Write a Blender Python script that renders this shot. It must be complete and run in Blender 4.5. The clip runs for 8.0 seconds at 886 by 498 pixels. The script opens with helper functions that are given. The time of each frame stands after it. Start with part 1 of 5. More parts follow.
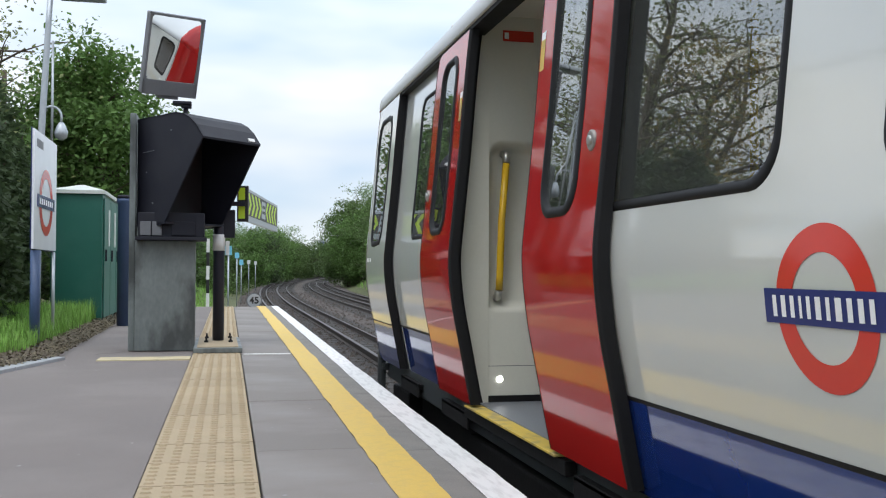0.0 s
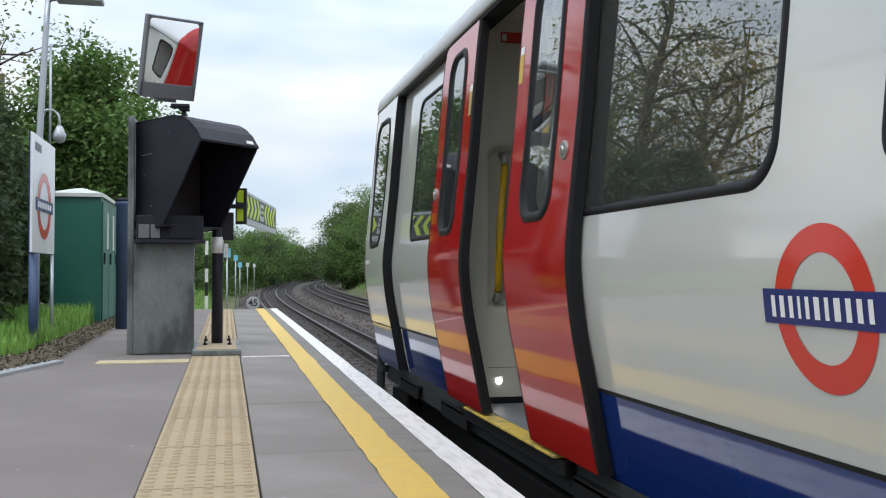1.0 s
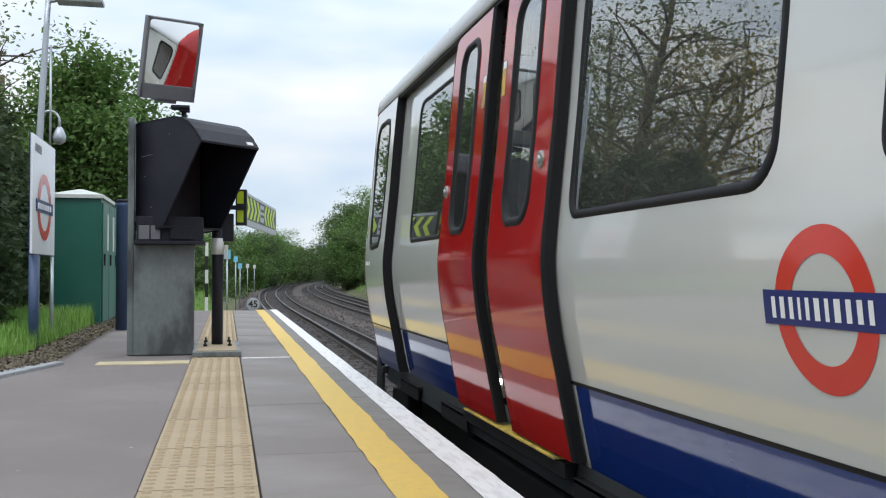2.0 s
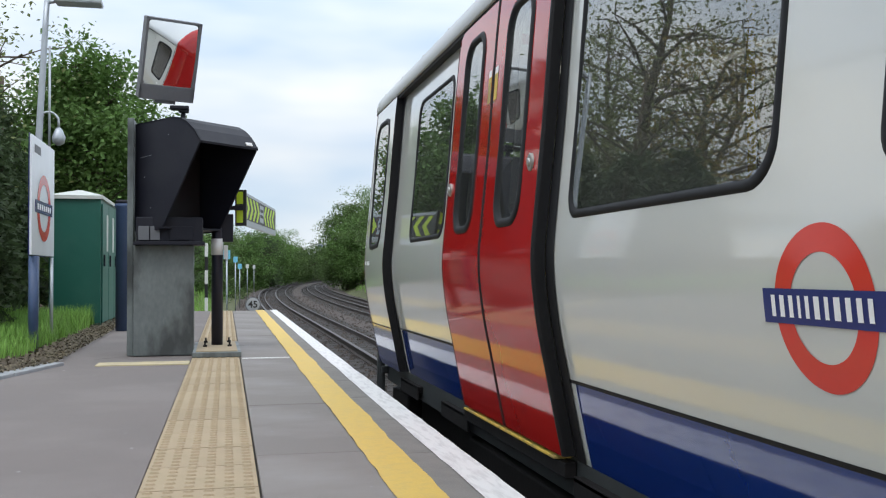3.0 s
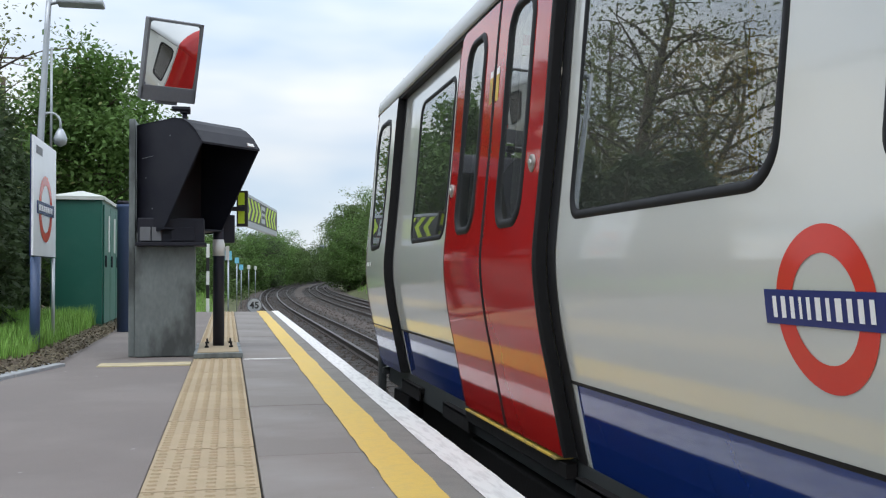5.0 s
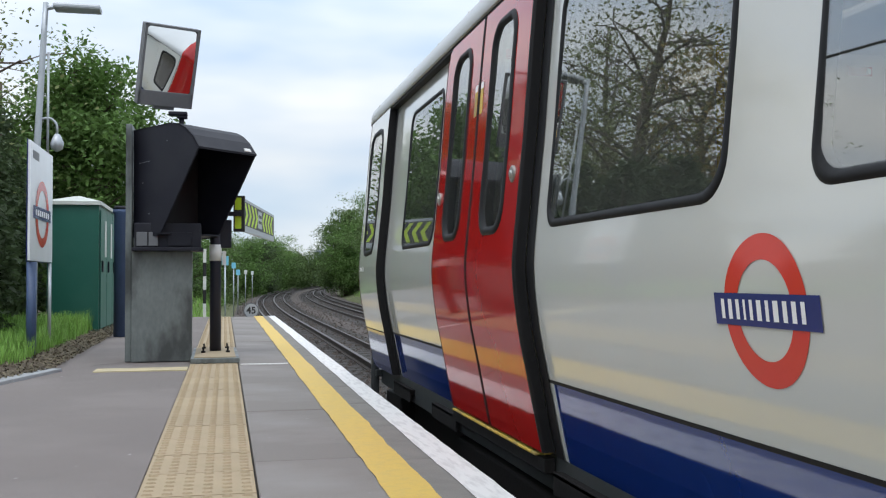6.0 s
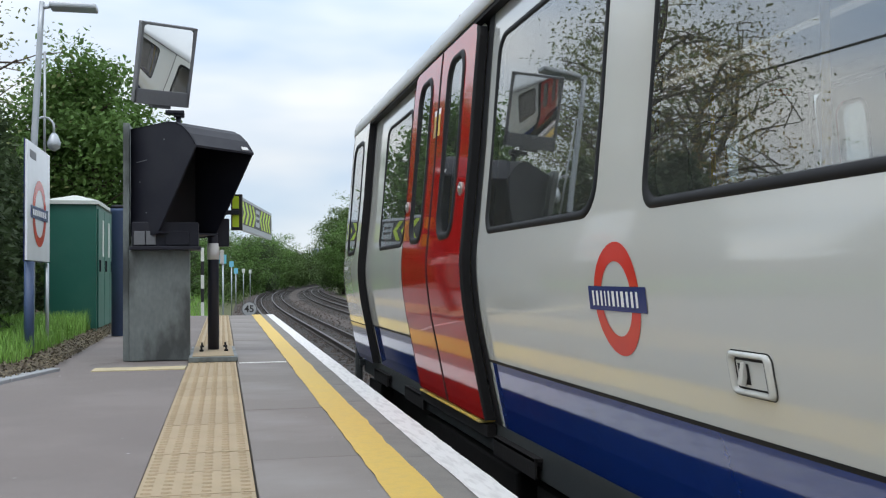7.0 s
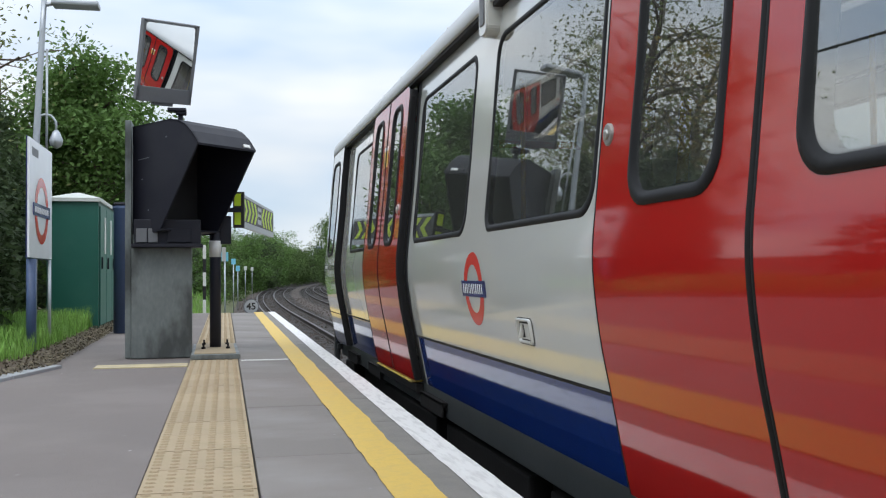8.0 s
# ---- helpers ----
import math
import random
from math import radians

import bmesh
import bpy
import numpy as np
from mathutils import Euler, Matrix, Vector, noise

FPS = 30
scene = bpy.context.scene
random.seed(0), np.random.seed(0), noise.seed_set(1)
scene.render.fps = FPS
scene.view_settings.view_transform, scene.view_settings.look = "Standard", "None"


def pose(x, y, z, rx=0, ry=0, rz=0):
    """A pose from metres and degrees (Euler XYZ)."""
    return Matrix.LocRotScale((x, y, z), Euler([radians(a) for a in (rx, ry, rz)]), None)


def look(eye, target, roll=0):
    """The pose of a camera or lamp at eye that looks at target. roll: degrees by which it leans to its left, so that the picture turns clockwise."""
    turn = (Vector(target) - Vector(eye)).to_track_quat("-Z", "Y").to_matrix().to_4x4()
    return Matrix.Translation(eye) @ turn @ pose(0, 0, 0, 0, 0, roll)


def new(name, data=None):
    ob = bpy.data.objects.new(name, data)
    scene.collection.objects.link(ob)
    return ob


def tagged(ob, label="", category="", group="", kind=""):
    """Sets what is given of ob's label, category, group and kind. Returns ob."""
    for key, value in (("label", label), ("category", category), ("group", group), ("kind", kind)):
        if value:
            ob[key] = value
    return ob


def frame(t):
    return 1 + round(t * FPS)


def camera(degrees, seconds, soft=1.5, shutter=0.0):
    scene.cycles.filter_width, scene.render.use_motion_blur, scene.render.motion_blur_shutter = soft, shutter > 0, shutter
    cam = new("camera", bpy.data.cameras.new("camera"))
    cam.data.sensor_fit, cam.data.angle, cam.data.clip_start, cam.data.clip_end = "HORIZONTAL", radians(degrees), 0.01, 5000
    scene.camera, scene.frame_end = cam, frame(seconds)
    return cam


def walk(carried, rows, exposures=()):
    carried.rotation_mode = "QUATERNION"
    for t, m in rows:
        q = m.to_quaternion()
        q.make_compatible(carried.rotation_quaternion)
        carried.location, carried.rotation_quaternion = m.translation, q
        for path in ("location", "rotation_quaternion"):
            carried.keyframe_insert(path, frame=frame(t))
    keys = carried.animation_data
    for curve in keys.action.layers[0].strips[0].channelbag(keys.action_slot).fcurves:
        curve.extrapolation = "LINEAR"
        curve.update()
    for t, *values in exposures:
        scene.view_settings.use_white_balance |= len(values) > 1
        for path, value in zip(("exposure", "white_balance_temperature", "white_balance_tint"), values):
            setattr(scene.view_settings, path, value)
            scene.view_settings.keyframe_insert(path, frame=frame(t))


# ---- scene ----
from mathutils.geometry import tessellate_polygon

# ---- camera ----
cam = camera(48.0, 8.0, soft=1.2)
EYE = Vector((0.0, 0.0, 0.72))


def aim(yaw, pitch, roll):
    """Camera turned yaw degrees to the right of +y, pitch up, roll as in look()."""
    a, b = radians(yaw), radians(pitch)
    way = Vector((math.sin(a) * math.cos(b), math.cos(a) * math.cos(b), math.sin(b)))
    return look(EYE, EYE + way, roll)


walk(cam, [(t, aim(y, p, r)) for t, y, p, r in (
    (0.0, 12.723, 1.151, 0.26), (0.5, 12.790, 1.168, 0.10), (1.0, 12.798, 1.249, 0.03), (1.5, 12.790, 1.306, 0.08),
    (2.3, 12.80, 1.310, -0.06), (3.0, 12.814, 1.297, -0.18), (3.5, 12.802, 1.241, -0.035), (4.0, 12.722, 1.111, -0.150),
    (4.5, 12.676, 1.206, -0.145), (5.3, 12.79, 1.45, -0.18), (6.0, 12.908, 1.637, -0.183), (6.5, 12.942, 1.619, -0.05),
    (7.0, 13.033, 1.499, -0.46), (7.5, 12.938, 1.390, -0.49), (8.0, 12.925, 1.369, -0.395))],
     exposures=((0.0, 0.05, 6430, 10), (2.0, 0.0, 6430, 10), (8.0, -0.05, 6430, 10)))

# ---- light ----
world = bpy.data.worlds.new("overcast_sky")
scene.world = world
world.use_nodes = True
wn, wl = world.node_tree.nodes, world.node_tree.links
wn.clear()
w_out = wn.new("ShaderNodeOutputWorld")
w_bg = wn.new("ShaderNodeBackground")
w_sky = wn.new("ShaderNodeTexSky")
w_sky.sky_type, w_sky.sun_disc = "NISHITA", False
w_sky.sun_elevation, w_sky.sun_rotation = radians(50), radians(200)
w_dim = wn.new("ShaderNodeVectorMath")
w_dim.operation = "SCALE"
w_dim.inputs["Scale"].default_value = 0.115
w_tc = wn.new("ShaderNodeTexCoord")
w_map = wn.new("ShaderNodeMapping")
w_map.inputs["Scale"].default_value = (1.6, 1.6, 5.5)
w_noise = wn.new("ShaderNodeTexNoise")
w_noise.inputs["Scale"].default_value = 1.7
w_noise.inputs["Detail"].default_value = 3.5
w_noise.inputs["Roughness"].default_value = 0.55
w_ramp = wn.new("ShaderNodeValToRGB")
w_ramp.color_ramp.elements[0].position = 0.28
w_ramp.color_ramp.elements[0].color = (0.12, 0.12, 0.12, 1)
w_ramp.color_ramp.elements[1].position = 0.65
w_ramp.color_ramp.elements[1].color = (1, 1, 1, 1)
w_mix = wn.new("ShaderNodeMix")
w_mix.data_type = "RGBA"
CLOUD = (0.96, 0.99, 1.0, 1)
w_mix.inputs[7].default_value = CLOUD
wl.new(w_sky.outputs[0], w_dim.inputs[0])
wl.new(w_tc.outputs["Generated"], w_map.inputs[0])
wl.new(w_map.outputs[0], w_noise.inputs["Vector"])
wl.new(w_noise.outputs["Fac"], w_ramp.inputs[0])
wl.new(w_ramp.outputs[0], w_mix.inputs[0])
w_blue = wn.new("ShaderNodeMix")
w_blue.data_type = "RGBA"
w_blue.inputs[0].default_value = 0.65
w_blue.inputs[7].default_value = (0.47, 0.67, 0.96, 1)
wl.new(w_dim.outputs[0], w_blue.inputs[6])
wl.new(w_blue.outputs[2], w_mix.inputs[6])
w_sep = wn.new("ShaderNodeSeparateXYZ")
w_high = wn.new("ShaderNodeMapRange")
w_high.inputs[1].default_value, w_high.inputs[2].default_value = 0.12, 0.75
w_high.inputs[3].default_value, w_high.inputs[4].default_value = 1.0, 2.05
wl.new(w_tc.outputs["Generated"], w_sep.inputs[0])
wl.new(w_sep.outputs["Z"], w_high.inputs[0])
wl.new(w_high.outputs[0], w_bg.inputs[1])
wl.new(w_mix.outputs[2], w_bg.inputs[0])
wl.new(w_bg.outputs[0], w_out.inputs[0])

sun = new("sun", bpy.data.lights.new("sun", "SUN"))
sun.data.energy, sun.data.angle, sun.data.color = 1.0, radians(25), (1.0, 0.975, 0.94)
sun.matrix_world = look((0, 0, 30), (8, 12, 6))


# ---- materials ----
def mat(name, color, rough=0.6, metal=0.0, vary=0.15, scale=6.0, fine=60.0, bump=0.0, dist=0.004,
        coat=0.0, dirt=None, dirt_amount=0.0, dirt_scale=2.0, stretch=(1, 1, 1), island=0.0, objrand=0.0):
    """Principled surface whose colour varies at two scales, with fine relief and optional stains."""
    m = bpy.data.materials.new(name)
    m.use_nodes = True
    n, l = m.node_tree.nodes, m.node_tree.links
    b = n["Principled BSDF"]
    b.inputs["Roughness"].default_value = rough
    b.inputs["Metallic"].default_value = metal
    b.inputs["Coat Weight"].default_value = coat
    b.inputs["Coat Roughness"].default_value = 0.05
    tc = n.new("ShaderNodeTexCoord")
    mp = n.new("ShaderNodeMapping")
    mp.inputs["Scale"].default_value = stretch
    l.new(tc.outputs["Object"], mp.inputs[0])

    def tex(sc, detail):
        t = n.new("ShaderNodeTexNoise")
        t.inputs["Scale"].default_value, t.inputs["Detail"].default_value = sc, detail
        l.new(mp.outputs[0], t.inputs["Vector"])
        return t.outputs["Fac"]

    def blend(fac, a, c, mode="MIX"):
        x = n.new("ShaderNodeMix")
        x.data_type, x.blend_type = "RGBA", mode
        for sock, v in ((x.inputs[0], fac), (x.inputs[6], a), (x.inputs[7], c)):
            if isinstance(v, (float, int)):
                sock.default_value = v
            elif isinstance(v, tuple):
                sock.default_value = (*v[:3], 1)
            else:
                l.new(v, sock)
        return x.outputs[2]

    dark = tuple(c * (1 - vary) for c in color)
    light = tuple(min(1, c * (1 + vary)) for c in color)
    big, small = tex(scale, 4), tex(fine, 3)
    col = blend(big, dark, light)
    lo, hi = 1 - vary * 0.8, 1 + vary * 0.8
    col = blend(1.0, col, blend(small, (lo, lo, lo), (hi, hi, hi)), "MULTIPLY")
    if island or objrand:
        if objrand:
            src = n.new("ShaderNodeObjectInfo").outputs["Random"]
        else:
            src = n.new("ShaderNodeNewGeometry").outputs["Random Per Island"]
        k = island or objrand
        col = blend(1.0, col, blend(src, (1 - k,) * 3, (1 + k,) * 3), "MULTIPLY")
    if dirt:
        st = tex(dirt_scale, 6)
        rp = n.new("ShaderNodeValToRGB")
        rp.color_ramp.elements[0].position, rp.color_ramp.elements[1].position = 0.47, 0.62
        l.new(st, rp.inputs[0])
        mu = n.new("ShaderNodeMath")
        mu.operation = "MULTIPLY"
        mu.inputs[1].default_value = dirt_amount
        l.new(rp.outputs[0], mu.inputs[0])
        col = blend(mu.outputs[0], col, dirt)
    l.new(col, b.inputs["Base Color"])
    rr = n.new("ShaderNodeMapRange")
    rr.inputs[3].default_value, rr.inputs[4].default_value = max(0.02, rough * 0.85), min(1, rough * 1.15)
    l.new(big, rr.inputs[0])
    l.new(rr.outputs[0], b.inputs["Roughness"])
    if bump:
        bp = n.new("ShaderNodeBump")
        bp.inputs["Strength"].default_value, bp.inputs["Distance"].default_value = bump, dist
        l.new(small, bp.inputs["Height"])
        l.new(bp.outputs[0], b.inputs["Normal"])
    return m


def glass_mat(name, tint, ior=1.5):
    m = bpy.data.materials.new(name)
    m.use_nodes = True
    b = m.node_tree.nodes["Principled BSDF"]
    b.inputs["Base Color"].default_value = (*tint, 1)
    b.inputs["Transmission Weight"].default_value = 0.95
    b.inputs["Roughness"].default_value = 0.0
    b.inputs["IOR"].default_value = ior
    return m


def glow(name, color, strength):
    m = mat(name, color, 0.5)
    b = m.node_tree.nodes["Principled BSDF"]
    b.inputs["Emission Color"].default_value = (*color, 1)
    b.inputs["Emission Strength"].default_value = strength
    return m


M_ASPHALT = mat("asphalt", (0.172, 0.149, 0.139), 0.85, vary=0.16, scale=1.2, fine=170, bump=0.7, dist=0.003,
                dirt=(0.225, 0.20, 0.187), dirt_amount=0.4, dirt_scale=1.1)
M_SLAB = mat("concrete_slab", (0.192, 0.172, 0.158), 0.8, vary=0.09, scale=1.5, fine=180, bump=0.35, dist=0.002,
             dirt=(0.29, 0.272, 0.258), dirt_amount=0.5, dirt_scale=1.4, stretch=(0.7, 1.0, 1), objrand=0.10)
M_COPING = mat("coping_stone", (0.20, 0.187, 0.170), 0.85, vary=0.15, scale=5, fine=150, bump=0.5, dist=0.003,
               dirt=(0.15, 0.14, 0.13), dirt_amount=0.4, dirt_scale=7, objrand=0.06)
M_TACTILE = mat("buff_tactile", (0.365, 0.285, 0.182), 0.8, vary=0.10, scale=4, fine=120, bump=0.3, dist=0.002,
                dirt=(0.30, 0.25, 0.15), dirt_amount=0.35, dirt_scale=5, objrand=0.07)
M_JOINT = mat("joint_mortar", (0.10, 0.09, 0.075), 0.95, vary=0.3, scale=9)
M_YELLOW = mat("yellow_line_paint", (0.62, 0.42, 0.085), 0.6, vary=0.10, scale=3, fine=120, bump=0.2,
               dirt=(0.46, 0.34, 0.12), dirt_amount=0.25, dirt_scale=22)
M_WHITE = mat("white_line_paint", (0.72, 0.705, 0.685), 0.6, vary=0.05, scale=4, fine=90, bump=0.2,
              dirt=(0.40, 0.38, 0.37), dirt_amount=0.4, dirt_scale=18, stretch=(2.2, 0.35, 1))
M_BALLAST = mat("ballast_stone", (0.064, 0.050, 0.042), 0.95, vary=0.35, scale=0.6, fine=22, bump=1.0, dist=0.05, island=0.35)
M_OILY = mat("oil_dark_ballast", (0.032, 0.026, 0.022), 0.95, vary=0.4, scale=0.8, fine=22, bump=1.0, dist=0.05)
M_RAIL = mat("rail_steel", (0.085, 0.078, 0.074), 0.6, 0.4, vary=0.15, scale=3)
M_RAILWEB = mat("rusty_rail", (0.035, 0.025, 0.021), 0.8, vary=0.3, scale=6)
M_SLEEPER = mat("sleeper", (0.03, 0.026, 0.023), 0.9, vary=0.25, scale=3)
M_EARTH = mat("earth_and_weeds", (0.085, 0.095, 0.035), 0.95, vary=0.45, scale=0.5, fine=8, bump=1.0, dist=0.05)
M_GRASS = mat("grass_blades", (0.19, 0.36, 0.065), 0.7, vary=0.25, scale=2, fine=20, island=0.35)
M_LITTER = mat("leaf_litter", (0.10, 0.075, 0.05), 0.95, vary=0.4, scale=9, fine=50, bump=1.0, dist=0.02)
M_KERB = mat("kerb_stone", (0.31, 0.32, 0.33), 0.85, vary=0.15, scale=6, bump=0.3)
M_TAPE = mat("worn_buff_line", (0.52, 0.44, 0.27), 0.75, vary=0.12, scale=5, dirt=(0.25, 0.23, 0.2), dirt_amount=0.3, dirt_scale=8)

M_BODY = mat("cream_white_train_paint", (0.55, 0.56, 0.53), 0.07, vary=0.02, scale=1.5, fine=9, coat=0.6,
             dirt=(0.60, 0.58, 0.52), dirt_amount=0.35, dirt_scale=1.6, stretch=(1, 0.6, 1))
M_RED = mat("red_door_paint", (0.40, 0.017, 0.015), 0.06, vary=0.03, scale=1.5, coat=0.22)
M_BLUE = mat("blue_skirt_paint", (0.008, 0.030, 0.165), 0.05, vary=0.05, scale=1.5, coat=0.5)
M_RUBBER = mat("black_rubber", (0.010, 0.010, 0.011), 0.6, vary=0.2, scale=6)
M_RUBBER.node_tree.nodes["Principled BSDF"].inputs["Specular IOR Level"].default_value = 0.25
M_ROOF = mat("grey_roof_paint", (0.55, 0.56, 0.56), 0.35, vary=0.06, scale=2)
M_UNDER = mat("grimy_underframe", (0.011, 0.010, 0.010), 0.75, vary=0.4, scale=3, fine=40, bump=0.3)
M_UNDER.node_tree.nodes["Principled BSDF"].inputs["Specular IOR Level"].default_value = 0.2
M_SOLE = mat("dark_grey_solebar", (0.032, 0.036, 0.037), 0.5, vary=0.25, scale=3, fine=30)
M_GLASS = glass_mat("tinted_train_glass", (0.60, 0.63, 0.60), 2.4)
M_LINING = mat("cream_interior_lining", (0.64, 0.63, 0.55), 0.4, vary=0.04, scale=2)
M_FLOORING = mat("grey_train_floor", (0.16, 0.17, 0.19), 0.4, vary=0.15, scale=9, fine=90)
M_SEAT = mat("blue_seat_moquette", (0.03, 0.05, 0.14), 0.9, vary=0.4, scale=14, fine=60)
M_RAILYEL = mat("yellow_grab_rail", (0.75, 0.46, 0.02), 0.25, vary=0.04, scale=6, coat=0.3)
M_STEEL = mat("brushed_steel", (0.55, 0.54, 0.51), 0.3, 0.9, vary=0.08, scale=12)
M_STEP = mat("yellow_sill_plate", (0.60, 0.42, 0.07), 0.55, vary=0.15, scale=8, dirt=(0.2, 0.17, 0.1), dirt_amount=0.6, dirt_scale=12)
M_LOGORED = mat("roundel_red", (0.62, 0.045, 0.03), 0.18, vary=0.03, scale=4)
M_LOGOBLUE = mat("roundel_blue", (0.02, 0.03, 0.15), 0.2, vary=0.04, scale=4)
M_LOGOWHITE = mat("roundel_white", (0.85, 0.85, 0.85), 0.3, vary=0.03, scale=4)
M_LATCH = mat("grey_latch_metal", (0.58, 0.57, 0.53), 0.4, 0.3, vary=0.12, scale=20)
M_BUTTON = mat("worn_button_metal", (0.30, 0.28, 0.26), 0.45, 0.5, vary=0.2, scale=30)
M_SPARKLE = glow("glowing_sparkle", (1.0, 0.99, 0.95), 12.0)
M_CEILLIGHT = glow("saloon_light", (1.0, 0.95, 0.85), 0.25)

M_CONC = mat("stained_grey_steel", (0.15, 0.17, 0.168), 0.5, 0.15, vary=0.30, scale=4, fine=25, bump=0.1,
             dirt=(0.035, 0.038, 0.038), dirt_amount=0.85, dirt_scale=2.2, stretch=(1.6, 1.6, 0.8))
M_HOOD = mat("black_hood_plastic", (0.010, 0.0105, 0.018), 0.55, vary=0.2, scale=5, fine=50,
             dirt=(0.03, 0.03, 0.036), dirt_amount=0.25, dirt_scale=3)
M_HOOD.node_tree.nodes["Principled BSDF"].inputs["Specular IOR Level"].default_value = 0.3
M_DARK = mat("dark_screen_and_gap_shade", (0.006, 0.006, 0.007), 0.7, vary=0.2)
M_FRAMEGREY = mat("grey_mirror_frame", (0.13, 0.135, 0.145), 0.5, vary=0.12, scale=6)
M_MIRROR = bpy.data.materials.new("convex_mirror")
M_MIRROR.use_nodes = True
M_MIRROR.node_tree.nodes["Principled BSDF"].inputs["Metallic"].default_value = 1.0
M_MIRROR.node_tree.nodes["Principled BSDF"].inputs["Roughness"].default_value = 0.01
M_MIRROR.node_tree.nodes["Principled BSDF"].inputs["Base Color"].default_value = (0.82, 0.84, 0.85, 1)
M_POSTBLUE = mat("dark_blue_post_paint", (0.016, 0.018, 0.032), 0.4, vary=0.2, scale=6)
M_BANDWHITE = mat("white_band", (0.72, 0.72, 0.70), 0.5, vary=0.08, scale=8)
M_GREENCAB = mat("green_cabinet_paint", (0.010, 0.105, 0.075), 0.45, vary=0.12, scale=3, dirt=(0.03, 0.13, 0.10), dirt_amount=0.4)
M_CABTOP = mat("pale_cabinet_roof", (0.55, 0.58, 0.54), 0.6, vary=0.12, scale=5)
M_BLUEBIN = mat("blue_column_paint", (0.055, 0.09, 0.18), 0.5, vary=0.2, scale=4)
M_GALV = mat("galvanised_steel", (0.42, 0.45, 0.48), 0.45, 0.6, vary=0.12, scale=9)
M_SIGNWHITE = mat("sign_white_enamel", (0.80, 0.82, 0.85), 0.25, vary=0.03, scale=4)
M_SIGNGREEN = mat("lime_retroreflective", (0.55, 0.75, 0.03), 0.5, vary=0.05, scale=10)
M_SIGNBLACK = mat("sign_black", (0.012, 0.012, 0.012), 0.5, vary=0.1)
M_TAGBLUE = mat("pale_blue_tag", (0.16, 0.47, 0.62), 0.5, vary=0.08, scale=10)
M_BARK = mat("bark", (0.085, 0.065, 0.048), 0.95, vary=0.35, scale=5, fine=40, bump=0.8, dist=0.02, stretch=(1, 1, 0.3))


def leaf_mat(name, color, k=0.32):
    m = mat(name, color, 0.7, vary=0.25, scale=0.7, fine=5, island=k)
    b = m.node_tree.nodes["Principled BSDF"]
    b.inputs["Specular IOR Level"].default_value = 0.3
    n, l = m.node_tree.nodes, m.node_tree.links
    thin, mix = n.new("ShaderNodeBsdfTranslucent"), n.new("ShaderNodeMixShader")
    l.new(b.inputs["Base Color"].links[0].from_socket, thin.inputs[0])
    mix.inputs[0].default_value = 0.38
    l.new(b.outputs[0], mix.inputs[1])
    l.new(thin.outputs[0], mix.inputs[2])
    l.new(mix.outputs[0], n["Material Output"].inputs[0])
    return m


M_LEAF = leaf_mat("bright_leaf", (0.120, 0.210, 0.058))
M_LEAFDARK = leaf_mat("ivy_leaf", (0.064, 0.096, 0.042))
M_LEAFOLIVE = leaf_mat("olive_leaf", (0.185, 0.215, 0.085))
M_LEAFFAR = leaf_mat("far_leaf", (0.095, 0.150, 0.048))
M_LEAFGOLD = leaf_mat("golden_leaf", (0.34, 0.25, 0.075))


# ---- building helpers ----
# The train is drawn to a plan of its own, whose lengths are TRAIN_SIZE metres each.
TRAIN_SIZE = 0.86
MID = 2.95
RAIL_Z = -0.93
ORG = Vector((MID, 0, EYE.z + (RAIL_Z - EYE.z) / TRAIN_SIZE))
STAND = EYE + (ORG - EYE) * TRAIN_SIZE


def part(name, bm, material, parent=None, label="", smooth=False, origin=None):
    """One mesh object; its numbers are in the world at rest, and are moved into the parent's space."""
    me = bpy.data.meshes.new(name)
    o = origin if origin is not None else Vector((0, 0, 0))
    size = TRAIN_SIZE if origin is ORG else 1.0
    if isinstance(bm, tuple):
        me.from_pydata([tuple(Vector(v) - o) for v in bm[0]], [], bm[1])
    else:
        for v in bm.verts:
            v.co = (v.co - o) * size
        bm.normal_update()
        bm.to_mesh(me)
        bm.free()
    for m in (material if isinstance(material, (list, tuple)) else [material]):
        me.materials.append(m)
    if smooth:
        for p in me.polygons:
            p.use_smooth = True
    ob = new(name, me)
    if parent is not None:
        ob.parent = parent
    if label:
        ob["label"] = label
    return ob


def thing(name, at, label, category, group="", kind=""):
    e = new(name)
    e.location = at
    e.empty_display_size = 0.1
    return tagged(e, label, category, group, kind)


def box(bm, lo, hi, bevel=0.0, m=None):
    r = bmesh.ops.create_cube(bm, size=1)
    vs = r["verts"]
    s = Vector(hi) - Vector(lo)
    for v in vs:
        v.co = Vector((v.co.x * s.x, v.co.y * s.y, v.co.z * s.z)) + (Vector(lo) + Vector(hi)) / 2
    if bevel:
        es = list({e for v in vs for e in v.link_edges})
        r2 = bmesh.ops.bevel(bm, geom=es, offset=bevel, segments=2, affect="EDGES", profile=0.6)
        vs = list({v for f in r2["faces"] for v in f.verts} | {v for v in vs if v.is_valid})
    if m is not None:
        bmesh.ops.transform(bm, matrix=m, verts=vs)
    return bm


def bx(lo, hi, bevel=0.0, m=None):
    return box(bmesh.new(), lo, hi, bevel, m)


